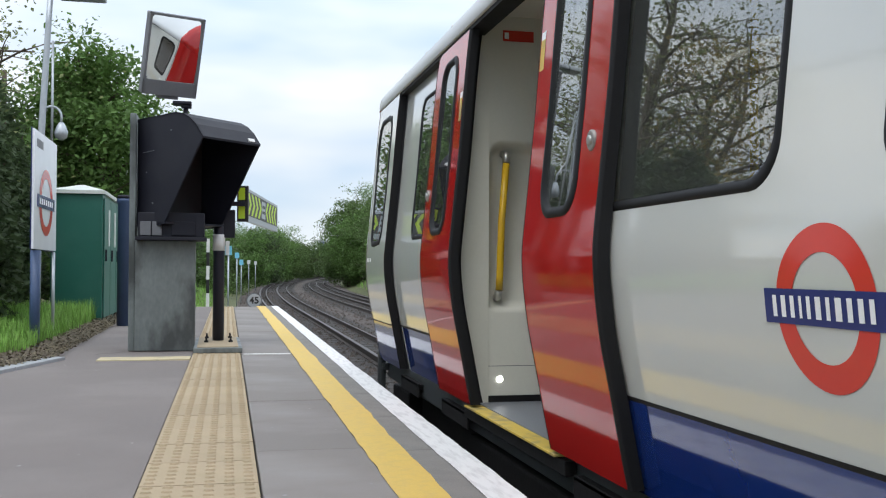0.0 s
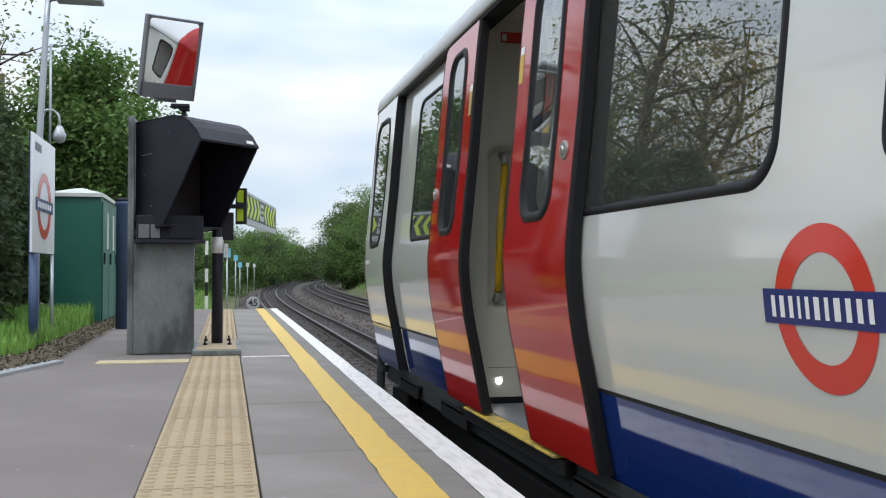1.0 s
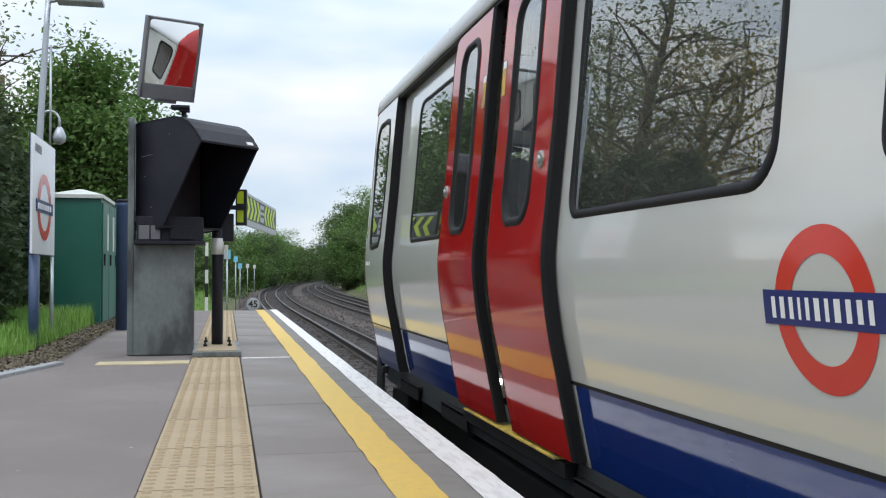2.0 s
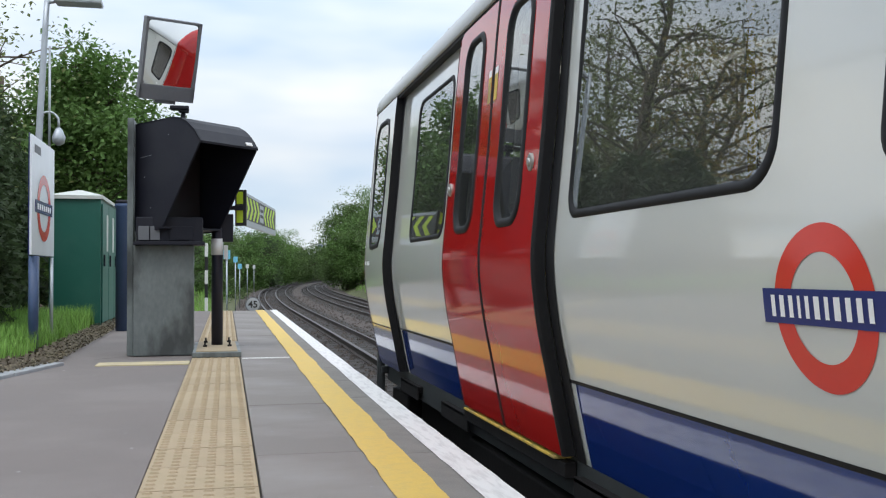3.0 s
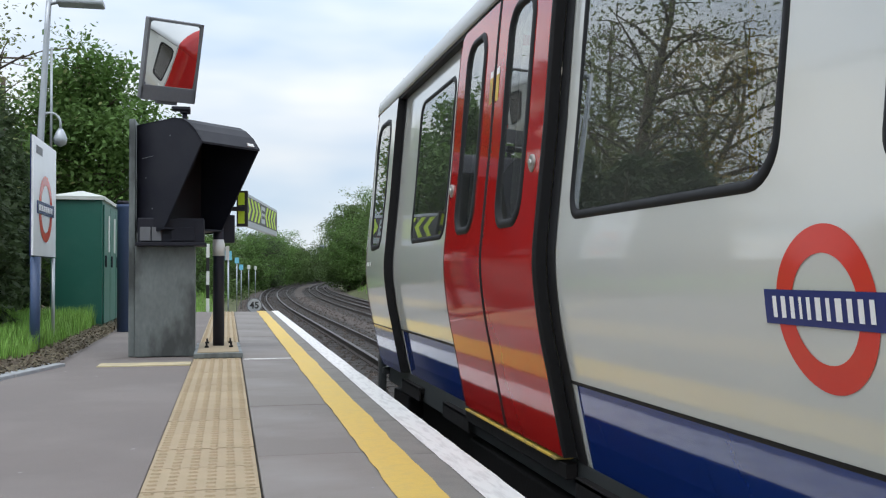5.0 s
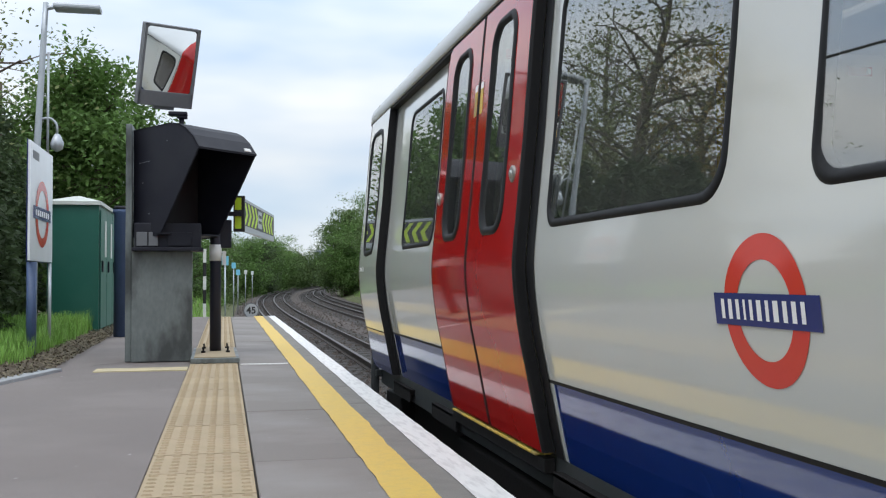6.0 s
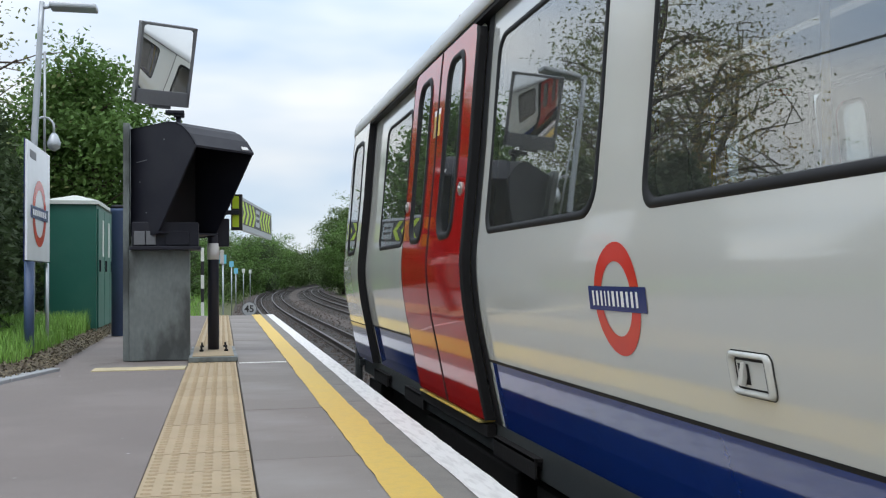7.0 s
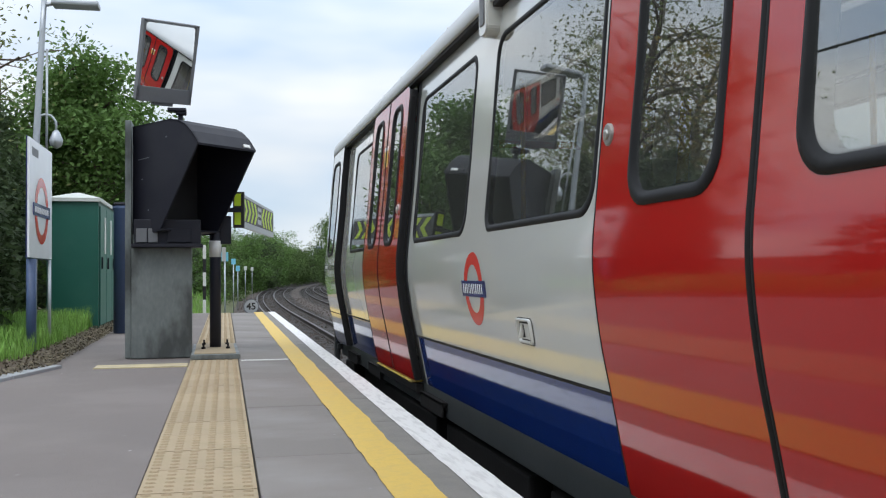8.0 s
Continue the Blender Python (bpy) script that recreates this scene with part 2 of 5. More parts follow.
def tube(bm, pts, radii, seg=12, cap=True):
    """A round tube through pts with a radius at each."""
    pts = [Vector(p) for p in pts]
    rings = []
    for i, p in enumerate(pts):
        d = (pts[min(i + 1, len(pts) - 1)] - pts[max(i - 1, 0)]).normalized()
        ref = Vector((1, 0, 0)) if abs(d.x) < 0.8 else Vector((0, 1, 0))
        e1 = d.cross(ref).normalized()
        e2 = d.cross(e1)
        r = radii[i] if isinstance(radii, (list, tuple)) else radii
        rings.append([bm.verts.new(p + e1 * (r * math.cos(2 * math.pi * k / seg)) + e2 * (r * math.sin(2 * math.pi * k / seg)))
                      for k in range(seg)])
    for a, b in zip(rings, rings[1:]):
        for k in range(seg):
            bm.faces.new((a[k], a[(k + 1) % seg], b[(k + 1) % seg], b[k])).smooth = True
    if cap:
        bm.faces.new(list(reversed(rings[0])))
        bm.faces.new(rings[-1])
    return bm


def prism(poly, depth, m=None, bevel=0.0):
    """A plate: poly in x,z pulled along y by depth."""
    bm = bmesh.new()
    a = [bm.verts.new((x, 0, z)) for x, z in poly]
    b = [bm.verts.new((x, depth, z)) for x, z in poly]
    bm.faces.new(a)
    bm.faces.new(list(reversed(b)))
    k = len(poly)
    for i in range(k):
        bm.faces.new((a[(i + 1) % k], a[i], b[i], b[(i + 1) % k]))
    bmesh.ops.recalc_face_normals(bm, faces=bm.faces)
    if bevel:
        bmesh.ops.bevel(bm, geom=list(bm.edges), offset=bevel, segments=2, affect="EDGES")
    if m is not None:
        bmesh.ops.transform(bm, matrix=m, verts=bm.verts)
    return bm


def rounded(u0, u1, z0, z1, r, n=5):
    """Rounded rectangle, anticlockwise; r one radius or four (bottom-left, bottom-right, top-right, top-left)."""
    rs = r if isinstance(r, (list, tuple)) else (r,) * 4
    out = []
    for (cu, cz, a0), q in zip(((u0, z0, 180), (u1, z0, 270), (u1, z1, 0), (u0, z1, 90)), rs):
        cx = cu + (q if cu == u0 else -q)
        cy = cz + (q if cz == z0 else -q)
        for i in range(n + 1):
            a = radians(a0 + 90 * i / n)
            out.append((cx + q * math.cos(a), cy + q * math.sin(a)))
    return out


def dense(pts, step=0.06):
    """The same outline with extra points along its long sides."""
    out = []
    for (a, b), (c, d) in zip(pts, pts[1:] + pts[:1]):
        n = max(1, int(math.hypot(c - a, d - b) / step))
        out += [(a + (c - a) * i / n, b + (d - b) * i / n) for i in range(n)]
    return out


# ---- ground, track bed, platform ----
def lean(a, y):
    """The platform's lines run slightly off the train's axis."""
    return a + 0.0095 * y


def centre(y):
    """Centre of the near track: straight along the platform, then swinging right."""
    if y < 40:
        y = max(0.0, y)
        return 2.537 + 0.0234 * y - 0.00022 * y * y
    d = y - 40
    return 3.12 + 0.010 * d + 0.00066 * d * d


def heading(y):
    d = centre(y + 0.5) - centre(y - 0.5)
    return math.atan(d)


def strip(name, x_of, widths, z_of, ys, material, label, category, kind="structure"):
    """A ribbon along the line: cross-section points (offset, z) swept along ys."""
    verts, faces = [], []
    k = len(widths)
    for y in ys:
        a = heading(y)
        for w, z in widths:
            verts.append((x_of(y) + w * math.cos(a), y - w * math.sin(a), z_of(y) + z))
    for i in range(len(ys) - 1):
        for j in range(k - 1):
            p = i * k + j
            faces.append((p, p + 1, p + k + 1, p + k))
    ob = part(name, (verts, faces), material, smooth=False)
    return tagged(ob, label, category, kind=kind)


def rise(x, y):
    """Height of the open ground: cutting banks on both sides of the line."""
    c = centre(max(0, y))
    left, right = c - 3.2 - x, x - (c + 6.6)
    z = -1.2
    if left > 0 and y > 19:
        z += min(1.6, left * 0.42) * min(1, (y - 19) / 6)
    if right > 0:
        z += min(2.4, right * 0.45)
    return z + 0.10 * noise.noise((x * 0.5, y * 0.3, 0))


def build_ground():
    xs = [-900, -300, -120, -60, -30, -18, -12, -9, -7, -5.5, -4.2, -3.2, -2.2, -1.2, 0, 1, 2, 3.5, 5, 6.5, 8, 9, 10, 11, 12.5, 14, 16, 19, 24, 32, 45, 70, 130, 320, 900]
    ys = [-900, -200, -60, -25, -10, 0, 8, 14, 19, 21, 24] + list(range(28, 200, 6)) + [220, 260, 320, 450, 900, 2000]
    verts = [(x + (centre(max(0, min(y, 260))) - 2.72), y, rise(x + (centre(max(0, min(y, 260))) - 2.72), y)) for y in ys for x in xs]
    k = len(xs)
    faces = [(i * k + j, i * k + j + 1, (i + 1) * k + j + 1, (i + 1) * k + j) for i in range(len(ys) - 1) for j in range(k - 1)]
    tagged(part("ground", (verts, faces), M_EARTH, smooth=True), "weedy grass banks beside the railway line", "ground", kind="structure")


build_ground()
YS = [-12, 0, 10, 20, 26, 32, 38] + [44 + 4 * i for i in range(46)]
strip("track_bed", lambda y: centre(y) + 1.75, [(-4.6, -0.22), (-3.6, 0), (3.8, 0), (4.8, -0.22)], lambda y: RAIL_Z - 0.13, YS, M_BALLAST,
      "brown stone ballast bed under two tracks", "ballast")


for k, nm in ((0.0, "near"), (3.5, "far")):
    strip("oily_bed", lambda y, k=k: centre(y) + k, [(-1.75, -0.03), (-1.35, 0.006), (1.35, 0.006), (1.65, -0.03)], lambda y: RAIL_Z - 0.13, YS, M_OILY,
          "oil-darkened ballast under the " + nm + " track", "ballast")


def rail(off, name, label, wide=0.05, up=0.0):
    """One rail: polished head on a rusty web and foot."""
    h = RAIL_Z + up
    prof = [(-0.065, -0.16), (-0.065, -0.14), (-0.012, -0.12), (-0.012, -0.04), (-wide / 2, -0.03), (-wide / 2, -0.004)]
    prof = prof + [(-a, b) for a, b in reversed(prof)]
    ob = strip(name, lambda y: centre(y) + off, prof, lambda y: h, YS, M_RAILWEB, label, "rail")
    verts, faces = [], []
    for y in YS:
        a = heading(y)
        for s in (-1, 1):
            w = off + s * wide / 2
            verts.append((centre(y) + w * math.cos(a), y - w * math.sin(a), h + 0.001))
    faces = [(2 * i, 2 * i + 1, 2 * i + 3, 2 * i + 2) for i in range(len(YS) - 1)]
    part("rail_head", (verts, faces), M_RAIL, ob, "polished steel running surface")
    return ob


for base, tag in ((0.0, "near"), (3.5, "far")):
    rail(base - 0.7525, "running_rail", "steel running rail with a shiny worn head on the " + tag + " track")
    rail(base + 0.7525, "running_rail", "steel running rail with a shiny worn head on the " + tag + " track")
    rail(base, "conductor_rail", "dull conductor rail down the middle of the " + tag + " track", 0.08, 0.04)
    rail(base + (-1.15 if base == 0 else 1.15), "conductor_rail", "raised conductor rail outside the " + tag + " track", 0.08, 0.08)

sl_v, sl_f = [], []
for i in range(150):
    y = 14 + 0.72 * i
    for base in (0.0, 3.5):
        a = heading(y)
        cx = centre(y) + base
        b = len(sl_v)
        for u in (-1.3, 1.3):
            for v in (-0.13, 0.13):
                for z in (RAIL_Z - 0.17, RAIL_Z - 0.119):
                    sl_v.append((cx + u * math.cos(a) + v * math.sin(a), y - u * math.sin(a) + v * math.cos(a), z))
        for f in ((1, 5, 7, 3), (0, 1, 3, 2), (4, 6, 7, 5), (0, 4, 5, 1), (2, 3, 7, 6)):
            sl_f.append(tuple(b + j for j in f))
tagged(part("sleepers", (sl_v, sl_f), M_SLEEPER), "weathered brown sleepers half buried in ballast", "sleepers", kind="stuff")

# loose ballast stones near enough to be told apart
rng = random.Random(5)
st_v, st_f = [], []
for i in range(5200):
    y = 13 + 60 * rng.random() ** 1.7
    off = rng.uniform(-2.2, 5.6)
    r = rng.uniform(0.025, 0.06)
    c = Vector((centre(y) + off, y, RAIL_Z - 0.12))
    b = len(st_v)
    for dx, dy, dz in ((1, 0, 0), (-1, 0, 0), (0, 1, 0), (0, -1, 0), (0.2, 0.1, 1)):
        st_v.append(tuple(c + Vector((dx, dy, dz)) * r * rng.uniform(0.7, 1.3)))
    st_f += [(b, b + 2, b + 4), (b + 2, b + 1, b + 4), (b + 1, b + 3, b + 4), (b + 3, b, b + 4)]
tagged(part("ballast_stones", (st_v, st_f), M_BALLAST), "loose brown ballast stones between the rails", "ballast", kind="stuff")

END = 19.15


def quad_prism(a0, a1, y0, y1, z0, z1):
    bm = bmesh.new()
    vs = [bm.verts.new((lean(a, y), y, z)) for z in (z0, z1) for a, y in ((a0, y0), (a1, y0), (a1, y1), (a0, y1))]
    for f in ((3, 2, 1, 0), (4, 5, 6, 7), (0, 1, 5, 4), (1, 2, 6, 5), (2, 3, 7, 6), (3, 0, 4, 7)):
        bm.faces.new([vs[i] for i in f])
    return bm


platform = tagged(part("platform", quad_prism(-3.4, 0.90, -14, END, -1.3, -0.03), M_JOINT), "railway platform with a concrete and asphalt top", "platform", kind="structure")


def surface(a0, a1, step):
    """A fine grid on the platform top so that it can be slightly uneven."""
    ys = [-14 + i * step for i in range(int((END + 14) / step) + 1)]
    ys[-1] = END
    xs = [a0 + (a1 - a0) * i / 6 for i in range(7)]
    verts = [(lean(a, y), y, 0.004 * noise.noise((a * 2, y * 0.9, 3)) - (0.004 if 0 < i < 6 else 0.006)) for y in ys for i, a in enumerate(xs)]
    k = 7
    faces = [(i * k + j, i * k + j + 1, (i + 1) * k + j + 1, (i + 1) * k + j) for i in range(len(ys) - 1) for j in range(k - 1)]
    return verts, faces


part("asphalt_top", surface(-3.4, -0.288, 0.4), M_ASPHALT, platform, "grey asphalt walking surface")


def tactile_tile():
    """One 0.4 m tile with six rows of raised lozenges."""
    bm = bmesh.new()
    box(bm, (0.003, 0.003, -0.03), (0.391, 0.394, 0.0))
    for i in range(6):
        for j in range(6):
            cx, cy = 0.033 + i * 0.0655, 0.034 + j * 0.0655
            lo = [bm.verts.new((cx + 0.019 * math.cos(a), cy + 0.010 * math.sin(a), 0.0)) for a in [k * math.pi / 3 for k in range(6)]]
            hi = [bm.verts.new((cx + 0.013 * math.cos(a), cy + 0.006 * math.sin(a), 0.006)) for a in [k * math.pi / 3 for k in range(6)]]
            bm.faces.new(hi)
            for k in range(6):
                bm.faces.new((lo[k], lo[(k + 1) % 6], hi[(k + 1) % 6], hi[k]))
    me = bpy.data.meshes.new("tactile_tile")
    bm.to_mesh(me)
    bm.free()
    me.materials.append(M_TACTILE)
    return me


def slab_mesh(name, w, l, h, material, b=0.004):
    bm = bmesh.new()
    lo = [bm.verts.new(p) for p in ((0, 0, -h), (w, 0, -h), (w, l, -h), (0, l, -h))]
    mi = [bm.verts.new(p) for p in ((0, 0, -b), (w, 0, -b), (w, l, -b), (0, l, -b))]
    hi = [bm.verts.new(p) for p in ((b, b, 0), (w - b, b, 0), (w - b, l - b, 0), (b, l - b, 0))]
    bm.faces.new(hi)
    for A, B in ((lo, mi), (mi, hi)):
        for k in range(4):
            bm.faces.new((A[k], A[(k + 1) % 4], B[(k + 1) % 4], B[k]))
    me = bpy.data.meshes.new(name)
    bm.to_mesh(me)
    bm.free()
    me.materials.append(material)
    return me


def lay(name, me, a, y, z, parent, jig=0.0, r=random.Random(2)):
    ob = new(name, me)
    ob.parent = parent
    ob.matrix_basis = pose(lean(a, y), y, z + r.uniform(-jig, jig), r.uniform(-jig, jig) * 30, r.uniform(-jig, jig) * 30, -0.544)
    return ob


TILE, SLAB, COPE = tactile_tile(), slab_mesh("paving_slab", 0.4215, 1.492, 0.03, M_SLAB), slab_mesh("coping_stone", 0.388, 0.893, 0.14, M_COPING, 0.003)
for i in range(-40, 38):
    y = 4.224 + 0.4 * i
    if y < END - 0.4:
        lay("tactile_tile", TILE, -0.285, y, 0.0, platform, 0.0010)
for i in range(-10, 11):
    lay("paving_slab", SLAB, 0.115, 2.5 + 1.5 * i, -0.001, platform, 0.0008)
for i in range(-16, 20):
    y = 1.2 + 0.9 * i
    if y < END - 0.8:
        lay("coping_stone", COPE, 0.537, y, 0.0, platform, 0.0008)


def painted(name, a0, a1, material, wob, label, seed):
    """A hand-painted line with wavering, chipped edges."""
    verts, faces = [], []
    y, i = -14.0, 0
    while y <= END:
        k0 = wob * noise.noise((y * 1.3, seed, 0)) + wob * 0.6 * noise.noise((y * 6, seed, 7))
        k1 = wob * noise.noise((y * 1.3, seed, 20)) + wob * 0.6 * noise.noise((y * 6, seed, 27))
        verts += [(lean(a0 + k0, y), y, 0.0045), (lean(a1 + k1, y), y, 0.0045)]
        y += 0.06
        i += 1
    faces = [(2 * j, 2 * j + 1, 2 * j + 3, 2 * j + 2) for j in range(i - 1)]
    return part(name, (verts, faces), material, platform, label)


painted("yellow_line", 0.530, 0.690, M_YELLOW, 0.010, "worn yellow safety line", 1.0)
painted("white_line", 0.800, 0.924, M_WHITE, 0.006, "chipped white platform edge line", 5.0)
part("cross_line", quad_prism(-0.99, -0.29, 8.08, 8.34, -0.02, 0.004), M_TAPE, platform, "faded buff line across the asphalt")
part("cross_line", quad_prism(0.13, 0.52, 8.46, 8.52, -0.02, 0.003), M_WHITE, platform, "thin pale line across the paving")

def specks():
    """Small pale grit and gum spots lying on the platform."""
    r = random.Random(41)
    v, f = [], []
    for _ in range(70):
        a, y, q = r.uniform(-1.2, 0.5), 2.6 + 15 * r.random() ** 1.6, r.uniform(0.003, 0.011)
        if -0.30 < a < 0.12:
            continue
        k = len(v)
        v += [(lean(a, y) + q * math.cos(j * 1.047) * r.uniform(0.7, 1.2), y + q * math.sin(j * 1.047) * r.uniform(0.7, 1.2), 0.0035) for j in range(6)]
        f.append(tuple(range(k, k + 6)))
    return v, f


M_SPECK = mat("pale_grit", (0.30, 0.29, 0.28), 0.9, vary=0.2, scale=9, island=0.4)
tagged(part("grit", specks(), M_SPECK), "pale grit and flattened gum spots on the platform", "grit", kind="stuff")
part("crack", ([(x, y + d, 0.0012 + 0.0005 * (d > 0)) for x, y in ((-0.98, 8.62), (-0.93, 8.78), (-0.88, 8.76), (-0.82, 8.84), (-0.77, 8.92)) for d in (-0.012, 0.012)],
     [(2 * k, 2 * k + 2, 2 * k + 3, 2 * k + 1) for k in range(4)]), M_JOINT, platform, "dark crack in the asphalt")
# verge beside the platform
verge_v, verge_f = [], []
vy = [-14 + 0.5 * i for i in range(68)]
vx = [0, -0.12, -0.3, -0.6, -1.1, -1.8, -2.8, -4.2, -6.5, -9.0, -14.0]


def verge_edge(y):
    return -1.28 - 0.27 * max(0, 8.3 - y) - 0.012 * max(0, y - 12)


def verge_z(k, x, y):
    return (0.0 if k == 0 else 0.03 + min(0.12, 0.10 * -vx[k]) + 0.04 * noise.noise((x * 1.5, y * 1.5, 0))) + (0.5 if vx[k] < -5 else 0)


for y in vy:
    for k, dx in enumerate(vx):
        verge_v.append((verge_edge(y) + dx, y, verge_z(k, verge_edge(y) + dx, y)))
K = len(vx)
verge_f = [(i * K + j + 1, i * K + j, (i + 1) * K + j, (i + 1) * K + j + 1) for i in range(len(vy) - 1) for j in range(K - 1)]
tagged(part("verge", (verge_v, verge_f), M_LITTER, smooth=True), "earth bank with dead leaves beside the platform", "verge", kind="structure")


def blades(name, count, spot, tall, material, seed, label):
    """Bent grass blades of two quads each."""
    r = random.Random(seed)
    v, f = [], []
    for _ in range(count):
        x, y, z = spot(r)
        a, h, w = r.uniform(0, 6.283), tall * r.uniform(0.35, 1.1) * (0.75 + 0.6 * noise.noise((x * 1.6, y * 1.1, 6))), r.uniform(0.0022, 0.005) * (1 if y < 17 else 3)
        dx, dy = math.cos(a), math.sin(a)
        be = r.uniform(0.05, 0.45) * h
        b = len(v)
        for k, (t, ww) in enumerate(((0, 1), (0.55, 0.8), (1.0, 0.12))):
            ox, oy, oz = dx * be * t * t, dy * be * t * t, h * t
            v += [(x + ox - dy * w * ww, y + oy + dx * w * ww, z + oz), (x + ox + dy * w * ww, y + oy - dx * w * ww, z + oz)]
        f += [(b, b + 1, b + 3, b + 2), (b + 2, b + 3, b + 5, b + 4)]
    return tagged(part(name, (v, f), material), label, "grass", kind="stuff")


def verge_spot(r):
    y = r.uniform(6.2, 13.2)
    w = 0.20 + 1.25 * r.random() ** 0.8
    clump = noise.noise((y * 1.3, w * 2, 4))
    return verge_edge(y) - w, y, 0.05 + 0.05 * clump


lr = random.Random(17)
spots = []
for _ in range(4200):
    y = lr.uniform(5.5, 15.5)
    w = abs(lr.gauss(0.02, 0.16))
    spots.append((verge_edge(y) - w + 0.06, y, 0.02 + 0.25 * min(w, 0.2)))


def litter():
    v, f = [], []
    for x, y, z in spots:
        a, q = lr.uniform(0, 6.283), lr.uniform(0.008, 0.019)
        k = len(v)
        for j in range(4):
            e = a + j * 1.571
            v.append((x + q * math.cos(e) * (1 if j % 2 else 0.6), y + q * math.sin(e) * (1 if j % 2 else 0.6), z + lr.uniform(-0.004, 0.016)))
        f += [(k, k + 1, k + 2), (k, k + 2, k + 3)]
    return v, f


M_DEADLEAF = mat("dead_leaf", (0.135, 0.115, 0.075), 0.9, vary=0.3, scale=8, island=0.5)
tagged(part("leaf_litter", litter(), M_DEADLEAF), "dry brown leaves along the platform edge of the verge", "leaf litter", kind="stuff")
for k in range(5):
    y0, y1 = 4.3 + 0.8 * k, 5.08 + 0.8 * k
    a, b = Vector((verge_edge(y0), y0, 0)), Vector((verge_edge(y1), y1, 0))
    d = (b - a).normalized()
    m = Matrix(((d.y, d.x, 0, a.x), (-d.x, d.y, 0, a.y), (0, 0, 1, 0), (0, 0, 0, 1)))
    tagged(part("kerb_stone", bx((0.0, 0.0, -0.06), (0.13, (b - a).length, 0.022), 0.008, m), M_KERB), "pale worn kerb stone at the verge", "kerb", "kerb stones")

blades("grass", 46000, verge_spot, 0.31, M_GRASS, 3, "fresh green grass growing on the verge")


# ---- train ----
PZ = (-0.30, -0.10, 0.0, 0.15, 0.30, 0.45, 0.55, 0.65, 0.72, 0.78, 0.84, 0.95, 1.15, 1.35, 1.55, 1.75, 1.95, 2.10, 2.6)
PX = (1.440, 1.400, 1.378, 1.348, 1.3195, 1.2885, 1.2735, 1.2620, 1.2570, 1.2555, 1.2590, 1.2705, 1.2905, 1.3110, 1.3270, 1.3435, 1.3620, 1.3790, 1.440)
ZD = np.linspace(-0.5, 2.6, 621)
KER = np.hanning(29)
XD = np.convolve(np.pad(np.interp(ZD, PZ, PX), 14, mode="edge"), KER / KER.sum(), mode="valid")


def skin_x(z, off):
    """The rounded section of the body side: outwards at the waist, in again above and below."""
    return float(np.interp(z, ZD, XD)) + off


def fine(z0, z1, step=0.045):
    n = max(1, int(round((z1 - z0) / step)))
    return [z0 + (z1 - z0) * i / n for i in range(n + 1)]


def skin_panel(bm, u0, u1, z0, z1, off, hole=None, side=1, nu=1):
    """A piece of the curved body side in (u, z), with a rounded opening if given."""
    def put(u, z):
        x = skin_x(z, off)
        return bm.verts.new((x if side > 0 else 2 * MID - x, u, z))
    if hole is None:
        zs = fine(z0, z1)
        us = [u0 + (u1 - u0) * i / nu for i in range(nu + 1)]
        g = [[put(u, z) for u in us] for z in zs]
        for i in range(len(zs) - 1):
            for j in range(nu):
                bm.faces.new((g[i][j], g[i][j + 1], g[i + 1][j + 1], g[i + 1][j])).smooth = True
        return
    cu, cz = sum(p[0] for p in hole) / len(hole), sum(p[1] for p in hole) / len(hole)
    ring = []
    for u, z in hole:
        du, dz = u - cu, z - cz
        k = min(((u1 - cu) / du if du > 0 else (u0 - cu) / du) if abs(du) > 1e-6 else 1e9,
                ((z1 - cz) / dz if dz > 0 else (z0 - cz) / dz) if abs(dz) > 1e-6 else 1e9)
        ring.append((cu + du * k, cz + dz * k))
    # snap the nearest ring points onto the corners
    for c in ((u0, z0), (u1, z0), (u1, z1), (u0, z1)):
        i = min(range(len(ring)), key=lambda q: (ring[q][0] - c[0]) ** 2 + (ring[q][1] - c[1]) ** 2)
        ring[i] = c
    levels = [[put(a + (p - a) * t, b + (q - b) * t) for (a, b), (p, q) in zip(hole, ring)] for t in (0, 0.2, 0.4, 0.6, 0.8, 1)]
    n = len(hole)
    for A, B in zip(levels, levels[1:]):
        for i in range(n):
            bm.faces.new((A[i], B[i], B[(i + 1) % n], A[(i + 1) % n])).smooth = True


def fix(bm, side=1):
    """Weld and turn the faces outwards."""
    bmesh.ops.remove_doubles(bm, verts=bm.verts, dist=0.0004)
    bm.normal_update()
    for f in bm.faces:
        if (f.normal.x > 0) == (side > 0):
            f.normal_flip()
    return bm


def band(hole_in, hole_out, off_in, off_out, side=1, back=0.05):
    """A moulded frame between two outlines, with a reveal going in."""
    bm = bmesh.new()
    def ring(pts, off):
        return [bm.verts.new(((skin_x(z, off) if side > 0 else 2 * MID - skin_x(z, off)), u, z)) for u, z in pts]
    L = [ring(hole_out, off_out + 0.004), ring(hole_out, off_out), ring([((a * 2 + c) / 3, (b * 2 + d) / 3) for (a, b), (c, d) in zip(hole_out, hole_in)], off_out - 0.006),
         ring([((a + c * 2) / 3, (b + d * 2) / 3) for (a, b), (c, d) in zip(hole_out, hole_in)], off_out - 0.006), ring(hole_in, off_in), ring(hole_in, off_in + back)]
    n = len(hole_in)
    for A, B in zip(L, L[1:]):
        for i in range(n):
            bm.faces.new((A[i], A[(i + 1) % n], B[(i + 1) % n], B[i])).smooth = True
    bmesh.ops.recalc_face_normals(bm, faces=bm.faces)
    return bm


